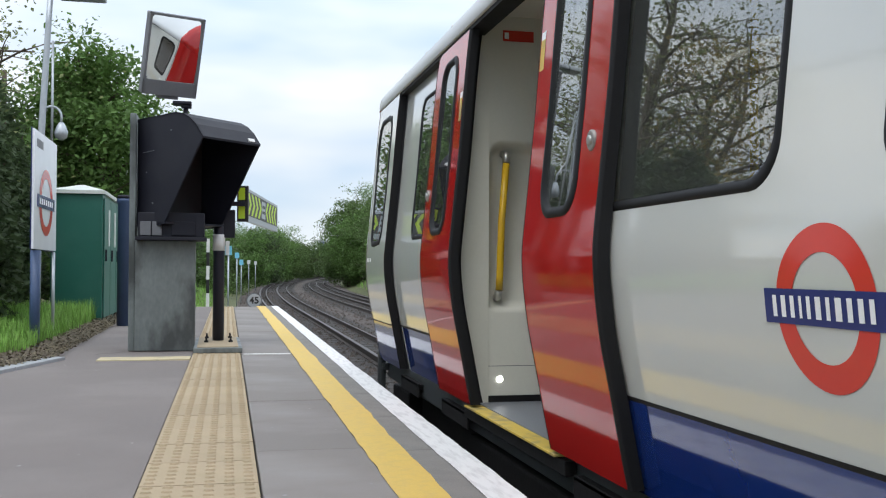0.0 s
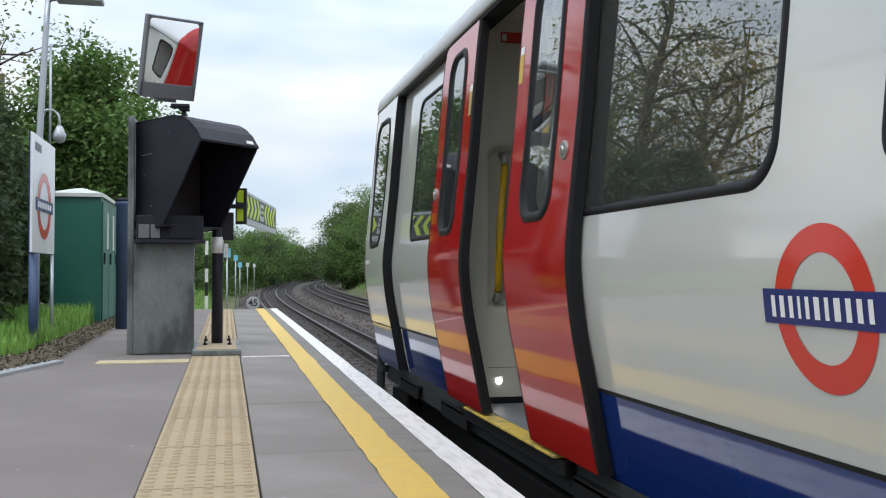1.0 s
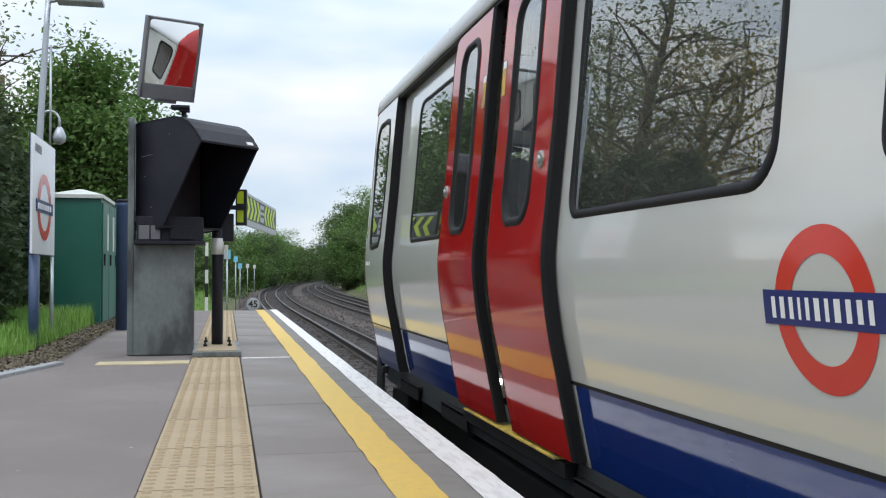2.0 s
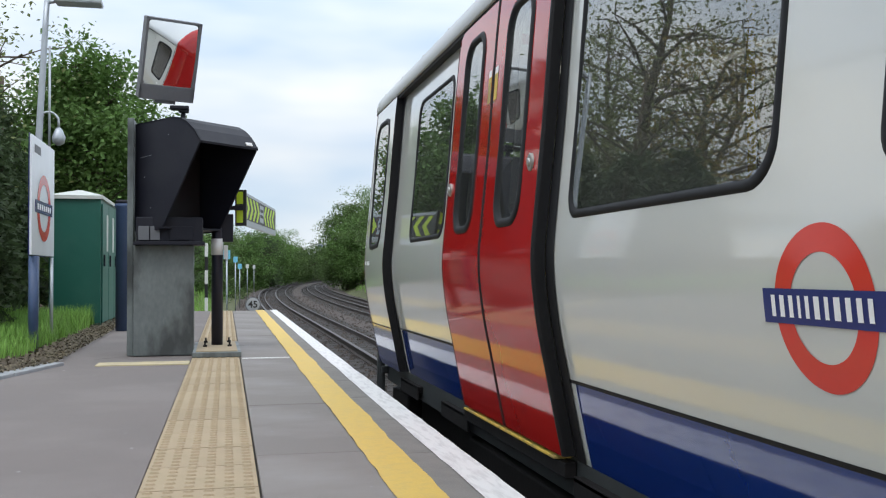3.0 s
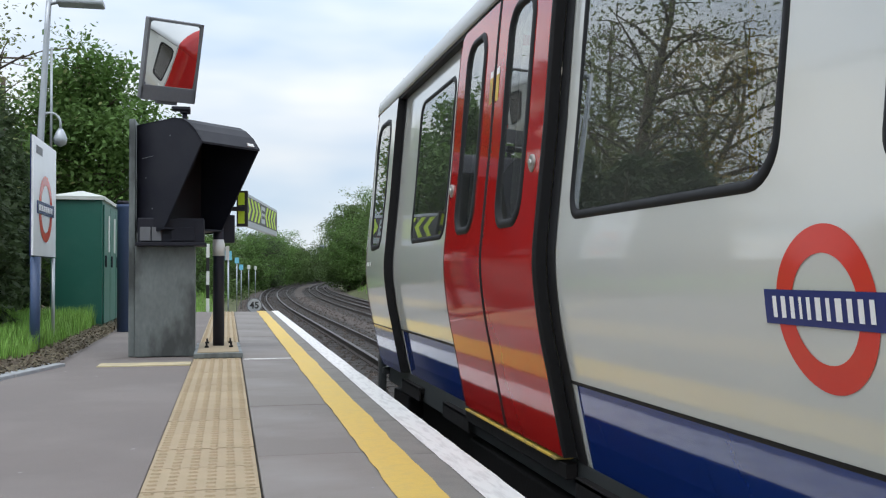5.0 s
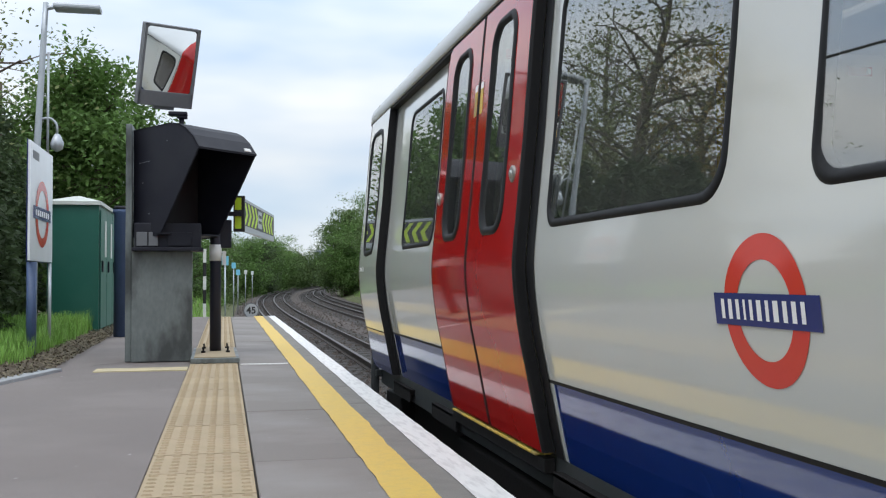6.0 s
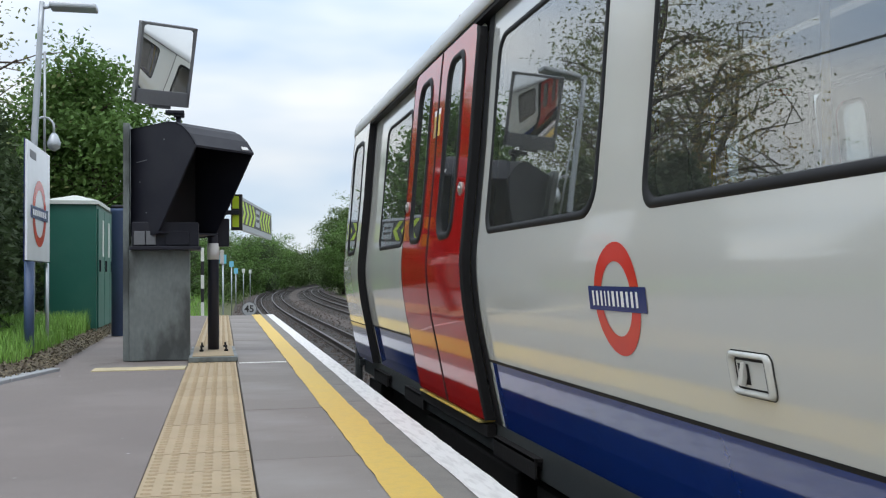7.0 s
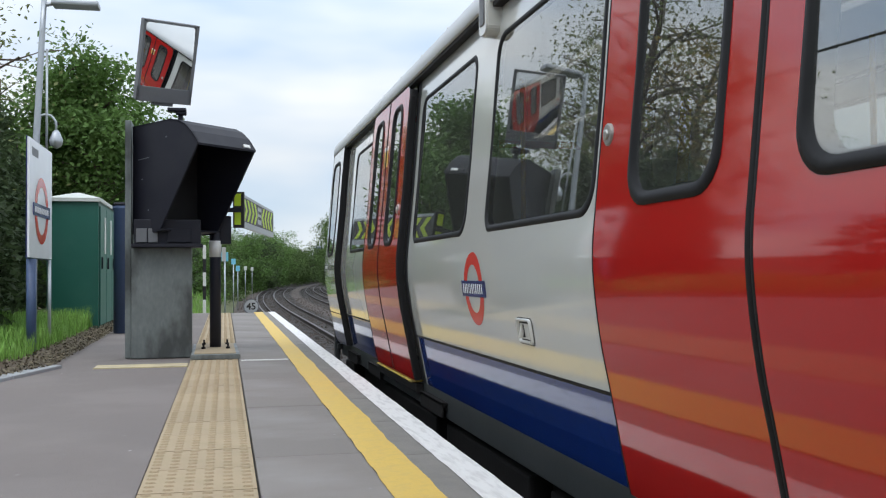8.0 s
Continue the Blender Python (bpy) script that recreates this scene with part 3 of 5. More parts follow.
def pane(outline, off, side=1, thick=0.006):
    """A curved glass pane, cut square behind its surround."""
    bm = bmesh.new()
    u0, u1 = min(u for u, z in outline) - 0.01, max(u for u, z in outline) + 0.01
    zz = fine(min(z for u, z in outline) - 0.01, max(z for u, z in outline) + 0.01, 0.03)
    x0, x1 = skin_x(zz[0], off), skin_x(zz[-1], off)

    def at(z, t):
        x = x0 + (x1 - x0) * (z - zz[0]) / (zz[-1] - zz[0]) + t
        return x if side > 0 else 2 * MID - x
    g = [[[bm.verts.new((at(z, t), u0 + (u1 - u0) * j / 2, z)) for j in range(3)] for z in zz] for t in (0, thick)]
    N = len(zz) - 1
    for k in (0, 1):
        for i in range(N):
            for j in range(2):
                q = (g[k][i][j], g[k][i][j + 1], g[k][i + 1][j + 1], g[k][i + 1][j])
                bm.faces.new(q if k else tuple(reversed(q)))
    rim = [(i, 0) for i in range(N + 1)] + [(N, 1), (N, 2)] + [(i, 2) for i in range(N - 1, -1, -1)] + [(0, 1)]
    for (a, b), (c, d) in zip(rim, rim[1:] + rim[:1]):
        bm.faces.new((g[0][a][b], g[0][c][d], g[1][c][d], g[1][a][b]))
    bmesh.ops.recalc_face_normals(bm, faces=bm.faces)
    return bm


def shrink(pts, d):
    """An outline drawn in by about d towards its middle."""
    cu, cz = sum(p[0] for p in pts) / len(pts), sum(p[1] for p in pts) / len(pts)
    hu, hz = max(abs(p[0] - cu) for p in pts), max(abs(p[1] - cz) for p in pts)
    return [(cu + (u - cu) * (hu - d) / hu, cz + (z - cz) * (hz - d) / hz) for u, z in pts]


train = thing("train", STAND, "underground train with cream sides, red doors and blue skirt", "train")
TAIL = -8.6
OFF = 0.062


def tp(name, bm, material, parent=train, label="", smooth=False):
    return part(name, bm, material, parent, label, smooth, origin=ORG)


WINDOWS = {"front": (5.86, 6.95), "w1": (2.19, 3.672), "w2": (0.30, 1.80), "w3": (-3.75, -2.3), "w4": (-5.8, -4.1)}
DOOR1, DOOR2 = (3.885, 5.565), (-1.935, 0.135)
TOP, LOW, WZ0, WZ1 = 2.13, -0.06, 0.922, 1.935


def window_line(u0, u1, side):
    return dense(rounded(u0, u1, WZ0, WZ1, (0.13, 0.09, 0.10, 0.10) if side > 0 else 0.09, 6))


def window_unit(u0, u1, side):
    """Black rubber surround with a flush tinted pane."""
    out = window_line(u0, u1, side)
    inn = shrink(out, 0.036)
    fr = tp("window", band(inn, out, OFF + 0.004, OFF, side, 0.03), M_RUBBER, label="saloon window in a black rubber surround")
    part("pane", pane(inn, OFF + 0.002, side), M_GLASS, fr, "tinted glass", origin=ORG)
    return out


def body_piece(name, material, label, spans, side):
    """One panel of the body side: each span is u0, u1, z0, z1, offset, opening."""
    bm = bmesh.new()
    for a, b, z0, z1, off, hole in spans:
        skin_panel(bm, a, b, z0, z1, off, hole, side, max(1, int((b - a) / 0.8)))
    return tp(name, fix(bm, side), material, label=label)


for side in (1, -1):
    cuts = sorted([(a, b, "w") for a, b in WINDOWS.values()] + [(*DOOR1, "d"), (*DOOR2, "d")])
    u, last = TAIL, "d"
    for a, b, k in cuts + [(7.62, 7.62, "e")]:
        lo = a - 0.12 if k == "w" else a
        if k == "w" and lo - u < 0.4:
            lo = u - 0.012
        if lo - u > 0.01:
            body_piece("side_panel", M_BODY, "cream white body side", [(u - (0.03 if last == "w" else 0), lo + (0.03 if k == "w" else 0), 0.284, TOP, OFF + 0.0004, None)], side)
        lo = max(lo, u - (0.012 if last == "w" else 0))
        u, last = b, k
        if k == "w":
            u = b + 0.1
            eps = 0.0003 if a > 2 else 0.0
            body_piece("side_panel", M_BODY, "cream white body side", [(lo, u, 0.284, 0.86, OFF + eps, None), (lo, u, 0.86, TOP, OFF + eps, window_line(a, b, side))], side)
            window_unit(a, b, side)
    for a, b in ((TAIL, DOOR2[0] - 0.15), (DOOR2[1], 3.735), (DOOR1[1], 7.53)):
        body_piece("skirt_panel", M_BLUE, "glossy dark blue lower band", [(a, b, LOW, 0.274, OFF, None)], side)
        body_piece("seal_strip", M_RUBBER, "thin black line above the blue band", [(a, b, 0.272, 0.287, OFF - 0.001, None)], side)
    for a, b in ((DOOR2[0] - 0.15, DOOR2[0]), (3.735, DOOR1[0]), (7.53, 7.59)):
        body_piece("door_pillar", M_BODY, "pale pillar beside the doorway", [(a, b, LOW, 0.274, OFF + 0.001, None)], side)
        body_piece("seal_strip", M_RUBBER, "thin black line above the pillar", [(a, b, 0.272, 0.287, OFF - 0.001, None)], side)
    body_piece("cab_joint", M_RUBBER, "black rubber joint behind the cab", [(7.59, 7.66, LOW, TOP, OFF - 0.004, None)], side)

# driving cab, standing proud of the saloon side
for side in (1, -1):
    cabw = [(7.95, 0.915), (8.25, 0.90), (8.38, 0.91), (8.43, 0.96), (8.47, 1.3), (8.52, 1.80), (8.49, 1.93), (8.40, 1.98), (8.05, 1.98), (7.89, 1.95), (7.84, 1.85), (7.85, 1.3), (7.88, 0.99)]
    cabw = dense(cabw)
    bm = bmesh.new()
    skin_panel(bm, 7.66, 8.62, 0.284, 0.88, 0.0, side=side)
    skin_panel(bm, 7.66, 8.62, 0.88, 2.092, 0.0, cabw, side=side)
    tp("cab_side", fix(bm, side), M_BODY, label="cream cab side")
    bm = bmesh.new()
    skin_panel(bm, 7.66, 8.62, LOW, 0.274, 0.0, side=side)
    tp("cab_skirt", fix(bm, side), M_BLUE)
    bm = bmesh.new()
    skin_panel(bm, 7.66, 8.62, 0.274, 0.284, 0.002, side=side)
    tp("cab_seal", fix(bm, side), M_RUBBER)
    fr = tp("cab_window", band(shrink(cabw, 0.055), cabw, 0.008, 0.0, side, 0.03), M_RUBBER, label="cab side window in a black surround")
    part("pane", pane(shrink(cabw, 0.055), 0.004, side), M_GLASS, fr, "tinted glass", origin=ORG)
    bm = bmesh.new()
    zs = fine(LOW, TOP)
    g = [[bm.verts.new((skin_x(z, o) if side > 0 else 2 * MID - skin_x(z, o), 7.658, z)) for o in (0.0, 0.09)] for z in zs]
    for p, q in zip(g, g[1:]):
        bm.faces.new((p[0], p[1], q[1], q[0]))
    bmesh.ops.recalc_face_normals(bm, faces=bm.faces)
    tp("cab_edge", bm, M_RUBBER, label="black rear edge of the cab side")

for side in (1, -1):
    body_piece("cab_seam", M_RUBBER, "thin black seam at the cab corner", [(8.588, 8.604, LOW, 2.092, -0.0012, None)], side)

for k in range(3):
    bm = bmesh.new()
    skin_panel(bm, 8.33 + 0.085 * k, 8.38 + 0.085 * k, 0.775, 0.808, -0.0014)
    tp("mark", fix(bm), M_LOGOWHITE, label="small white mark on the cab side")

# rounded nose and roof
zs = fine(LOW, TOP)
ROOF = [(1.45, 2.104), (1.376, 2.102), (1.372, 2.108), (1.374, 2.16), (1.386, 2.206), (1.42, 2.247), (1.50, 2.318), (1.62, 2.40), (1.85, 2.50), (2.25, 2.58), (MID, 2.61)]
ROOF = ROOF + [(2 * MID - x, z) for x, z in reversed(ROOF[:-1])]
bm = bmesh.new()
rows = []
for u in [TAIL + (8.62 - TAIL) * i / 12 for i in range(13)]:
    rows.append([bm.verts.new((x, u, z)) for x, z in ROOF])
for a, b in zip(rows, rows[1:]):
    for i in range(len(ROOF) - 1):
        bm.faces.new((a[i], b[i], b[i + 1], a[i + 1])).smooth = True
tp("roof", bm, M_ROOF, label="pale grey curved roof")
bm = bmesh.new()
for s in (1, -1):
    for (x0, z0, x1, z1) in ((1.388, 2.079, 1.50, 2.106),):
        a, b = sorted((x0 if s > 0 else 2 * MID - x0, x1 if s > 0 else 2 * MID - x1))
        box(bm, (a, TAIL, z0), (b, 8.60, z1))
tp("gutter", bm, M_RUBBER, label="black door track and gutter under the roof edge")
bm = bmesh.new()
full = [(skin_x(z, 0.0), z) for z in zs] + ROOF[1:len(ROOF) - 1] + [(2 * MID - skin_x(z, 0.0), z) for z in reversed(zs)]
rings = []
for k, (u, f) in enumerate(((8.62, 1.0), (8.70, 0.995), (8.78, 0.95), (8.88, 0.86), (8.98, 0.7), (9.05, 0.5), (9.08, 0.0))):
    rings.append([bm.verts.new((MID + (x - MID) * f, u + 0.0 - 0.10 * max(0, z - 1.2) * (1 - f), 1.1 + (z - 1.1) * (f if z > 1.1 else max(f, 0.5)))) for x, z in full])
for a, b in zip(rings, rings[1:]):
    for i in range(len(full) - 1):
        bm.faces.new((a[i], b[i], b[i + 1], a[i + 1])).smooth = True
bmesh.ops.remove_doubles(bm, verts=bm.verts, dist=0.001)
bmesh.ops.recalc_face_normals(bm, faces=bm.faces)
tp("nose", bm, M_RED, label="rounded red cab front")

rv = bmesh.new()
for k in range(22):
    u = TAIL + 0.5 + 0.78 * k
    tube(rv, [(1.40, u, 2.212), (1.388, u, 2.216)], 0.008, 8)
tp("roof_bolts", rv, M_LATCH, label="row of small bolt heads along the roof edge")["kind"] = "stuff"

# underframe
tp("solebar", bx((1.456, TAIL, -0.22), (1.55, 8.6, -0.062), 0.006), M_SOLE, label="dark grey sill along the underframe")
tp("underframe", bx((1.62, TAIL, -0.62), (2 * MID - 1.5, 8.7, -0.10), 0.03), M_UNDER, label="grimy black underframe")
for i, (a, b, z) in enumerate(((-7.5, -5.2, -0.72), (-4.2, -1.4, -0.75), (-0.9, 1.3, -0.74), (1.6, 3.4, -0.70), (3.7, 5.9, -0.66), (7.9, 8.6, -0.62))):
    tp("equipment_case", bx((1.50, a, z), (1.95, b, -0.28), 0.02), M_UNDER, label="black equipment case under the floor")
for u in (7.2, 5.2, -5.0, -7.0):
    for x in (MID - 0.875, MID + 0.875):
        bm = bmesh.new()
        zc = ORG.z + 0.45
        tube(bm, [(x - 0.065, u, zc), (x - 0.03, u, zc), (x - 0.03, u, zc), (x + 0.065, u, zc)], [0.48, 0.48, 0.45, 0.445], 28)
        tp("wheel", bm, M_UNDER, label="steel wheel")
for u in (3.50, 7.40, -0.15, 5.95):
    bm = bmesh.new()
    box(bm, (1.415, u - 0.34, -0.135), (1.54, u + 0.34, -0.115), 0.004)
    box(bm, (1.415, u - 0.34, -0.21), (1.428, u + 0.34, -0.112), 0.003)
    for d in (-0.32, -0.26, -0.08, 0.10, 0.32):
        rib = [bm.verts.new((x, u + d + w, z)) for w in (-0.006, 0.006) for x, z in ((1.42, -0.135), (1.54, -0.135), (1.54, -0.255))]
        for f in ((0, 1, 2), (5, 4, 3), (0, 3, 4, 1), (1, 4, 5, 2), (2, 5, 3, 0)):
            bm.faces.new([rib[k] for k in f])
    bmesh.ops.recalc_face_normals(bm, faces=bm.faces)
    tp("door_track_bracket", bm, M_UNDER, label="black ribbed bracket of the lower door track")
bm = bmesh.new()
box(bm, (1.375, 8.60, -0.62), (1.44, 8.70, 0.02), 0.02)
box(bm, (1.40, 8.55, -0.16), (1.56, 8.66, -0.10), 0.01)
tp("front_step", bm, M_SOLE, label="grey steps at the cab corner")
for a, b in (DOOR1, DOOR2):
    st = tp("door_sill", bx((1.380, a + 0.10, -0.068), (1.50, b - 0.02, -0.056), 0.003), M_STEP, label="worn yellow door sill plate")
    part("sill_edge", bx((1.400, a + 0.02, -0.135), (1.45, b + 0.05, -0.072), 0.004), M_UNDER, st, "black sill bracket", origin=ORG)

# interior
tp("saloon_floor", bx((1.47, TAIL, -0.10), (2 * MID - 1.47, 7.6, -0.05)), M_FLOORING, label="speckled grey floor")
tp("saloon_ceiling", bx((1.50, TAIL, 2.20), (2 * MID - 1.50, 7.6, 2.23)), M_LINING)
tp("cab_bulkhead", bx((1.50, 7.50, -0.05), (2 * MID - 1.5, 7.56, 2.10)), M_LINING, label="cream bulkhead behind the cab")
tp("tail_bulkhead", bx((1.50, TAIL, -0.3), (2 * MID - 1.5, TAIL + 0.05, 2.4)), M_LINING)
for x in (2.45, 2 * MID - 2.45):
    tp("ceiling_light", bx((x - 0.035, TAIL + 0.3, 2.185), (x + 0.035, 7.3, 2.199)), M_CEILLIGHT, label="long white ceiling light")


def standback(u, s, side):
    """Draught screen beside a doorway: one moulded face with a sunk niche, a yellow grab rail, a notice and a glowing
    sparkle disc.
    """
    mx = lambda x: x if side > 0 else 2 * MID - x
    lo = lambda x0, x1: (min(mx(x0), mx(x1)), max(mx(x0), mx(x1)))
    hole = dense(rounded(1.495, 1.93, 0.48, 1.46, 0.07, 6), 0.08)
    hole = [(x + (skin_x(z, 0.0) - 1.262) * 0.8 * (1.93 - x) / 0.435, z) for x, z in hole]
    bm = bmesh.new()

    def put(x, z, d):
        return bm.verts.new((mx(x), u + s * d, z))
    cx, cz = 1.72, 0.97
    edge = []
    for x, z in hole:
        dx, dz = x - cx, z - cz
        k = min((1.98 - cx) / dx if dx > 1e-6 else ((1.485 - cx) / dx if dx < -1e-6 else 1e9),
                (2.20 - cz) / dz if dz > 1e-6 else ((-0.06 - cz) / dz if dz < -1e-6 else 1e9))
        edge.append((cx + dx * max(k, 1.0), cz + dz * max(k, 1.0)))
    for c in ((1.485, -0.06), (1.98, -0.06), (1.98, 2.20), (1.485, 2.20)):
        q = min(range(len(edge)), key=lambda e: (edge[e][0] - c[0]) ** 2 + (edge[e][1] - c[1]) ** 2)
        edge[q] = c
    inner = lambda k: [(cx + (x - cx) * k, cz + (z - cz) * k) for x, z in hole]
    rings = [[put(x, z, d) for x, z in pts] for pts, d in ((edge, 0.0), (inner(1.03), 0.0), (hole, 0.004), (inner(0.98), 0.018), (inner(0.93), 0.075), (inner(0.88), 0.095), (inner(0.3), 0.098))]
    n = len(hole)
    for A, B in zip(rings, rings[1:]):
        for k in range(n):
            bm.faces.new((A[k], A[(k + 1) % n], B[(k + 1) % n], B[k])).smooth = True
    bm.faces.new(rings[-1])
    bmesh.ops.recalc_face_normals(bm, faces=bm.faces)
    back = sorted((u + s * 0.10, u + s * 0.16))
    a, b = lo(1.485, 1.98)
    box(bm, (a, back[0], -0.05), (b, back[1], 2.15), 0.006)
    a, b = lo(1.96, 1.985)
    ends = sorted((u + s * 0.001, u + s * 0.10))
    box(bm, (a, ends[0], -0.05), (b, ends[1], 2.15), 0.004)
    sc = tp("draught_screen", bm, M_LINING, label="cream moulded screen beside the doorway")
    bm = bmesh.new()
    tube(bm, [(mx(x), u + s * d, z) for x, d, z in ((1.600, 0.020, 0.60), (1.602, 0.012, 0.68), (1.612, 0.012, 1.0), (1.640, 0.016, 1.34))], 0.021, 14)
    part("grab_rail", bm, M_RAILYEL, sc, "bright yellow grab rail", origin=ORG)
    for pts in (((1.603, 0.09, 0.555), (1.601, 0.045, 0.56), (1.600, 0.020, 0.60)), ((1.640, 0.016, 1.34), (1.645, 0.030, 1.39), (1.645, 0.09, 1.40))):
        bm = bmesh.new()
        tube(bm, [(mx(x), u + s * d, z) for x, d, z in pts], 0.024, 14)
        part("rail_bracket", bm, M_STEEL, sc, "grey rail end bracket", origin=ORG)
    front = lambda d0, d1: sorted((u - s * d0, u - s * d1))
    a, b = lo(1.613, 1.80)
    ys = front(0.003, -0.0005)
    part("notice", bx((a, ys[0], 2.055), (b, ys[1], 2.118)), M_LOGORED, sc, "small red safety notice", origin=ORG)
    a, b = lo(1.622, 1.648)
    ys = front(0.005, 0.0032)
    part("notice_mark", bx((a, ys[0], 2.068), (b, ys[1], 2.105)), M_LOGOWHITE, sc, "white mark on the notice", origin=ORG)
    a, b = lo(1.50, 1.96)
    ys = front(0.006, -0.0005)
    part("kick_panel", bx((a, ys[0], -0.055), (b, ys[1], -0.012), 0.002), M_RUBBER, sc, "dark skirting", origin=ORG)
    ys = front(0.0012, -0.0005)
    part("panel_joint", bx((a, ys[0], 0.157), (b, ys[1], 0.1605)), M_FRAMEGREY, sc, "thin joint across the screen", origin=ORG)
    if side > 0:
        # Small glowing disc put in for the white sparkle low on the screen.
        bm = bmesh.new()
        tube(bm, [(mx(1.60), u + s * 0.002, 0.082), (mx(1.60), u - s * 0.006, 0.082)], [0.020, 0.016], 14)
        part("step_light", bm, M_SPARKLE, sc, "bright white glowing disc for the sparkle on the screen", origin=ORG)


for side in (1, -1):
    for a, b in (DOOR1, DOOR2):
        standback(b + 0.012, 1, side)
        standback(a - 0.012, -1, side)
for side in (1, -1):
    for a, b in ((0.55, 3.5), (5.95, 7.3), (-7.9, -2.3)):
        x0, x1 = (1.50, 1.95) if side > 0 else (2 * MID - 1.95, 2 * MID - 1.50)
        n = max(2, int((b - a) / 0.49))
        for i in range(n):
            c = a + (b - a) * (i + 0.5) / n
            bm = bmesh.new()
            box(bm, (x0, c - 0.225, 0.27), (x1, c + 0.225, 0.37), 0.03)
            w = (x0, x0 + 0.10) if side > 0 else (x1 - 0.10, x1)
            box(bm, (w[0], c - 0.225, 0.37), (w[1], c + 0.225, 0.85), 0.03)
            tp("seat", bm, M_SEAT, label="blue patterned seat with its back to the window")
for u in (0.3, 2.0, 3.7, 5.8):
    for x in (2.15, 2 * MID - 2.15):
        bm = bmesh.new()
        tube(bm, [(x, u, -0.05), (x, u, 2.1)], 0.018, 10)
        tp("pole", bm, M_RAILYEL, label="yellow handrail pole")

def jamb(u, d, side):
    """Lining of a doorway's end: black rubber outside, cream inside."""
    zz = fine(LOW, TOP)
    for nm, m, o0, o1, e in (("jamb_rubber", M_RUBBER, OFF - 0.004, OFF + 0.045, 0.0), ("jamb_lining", M_LINING, OFF + 0.045, 0.25, 0.004)):
        bm = bmesh.new()
        g = []
        for z in zz:
            row = []
            for o, k in ((o0, 0.10), (o0, e), (o1, e), (o1, 0.10)):
                x = skin_x(z, o) if o < 0.2 else 1.53
                row.append(bm.verts.new((x if side > 0 else 2 * MID - x, u + d * k, z)))
            g.append(row)
        for p, q in zip(g, g[1:]):
            for i in range(3):
                bm.faces.new((p[i], p[i + 1], q[i + 1], q[i]))
        bmesh.ops.recalc_face_normals(bm, faces=bm.faces)
        tp(nm, bm, m)


for side in (1, -1):
    for a, b in (DOOR1, DOOR2):
        jamb(a, -1, side)
        jamb(b, 1, side)

# door leaves
LEAVES = []


def round_top(bm, edge, way, z1, side, r=0.11):
    """Round the upper corner of a leaf: the square corner is drawn in to a quarter circle."""
    for v in bm.verts:
        du, dz = (edge + way * r - v.co.y) * way, v.co.z - (z1 - r)
        if du > 0 and dz > 0:
            k = max(du, dz) / math.hypot(du, dz)
            z = z1 - r + dz * k
            v.co.x += side * (skin_x(z, 0.0) - skin_x(v.co.z, 0.0))
            v.co.y, v.co.z = edge + way * (r - du * k), z
    return bm


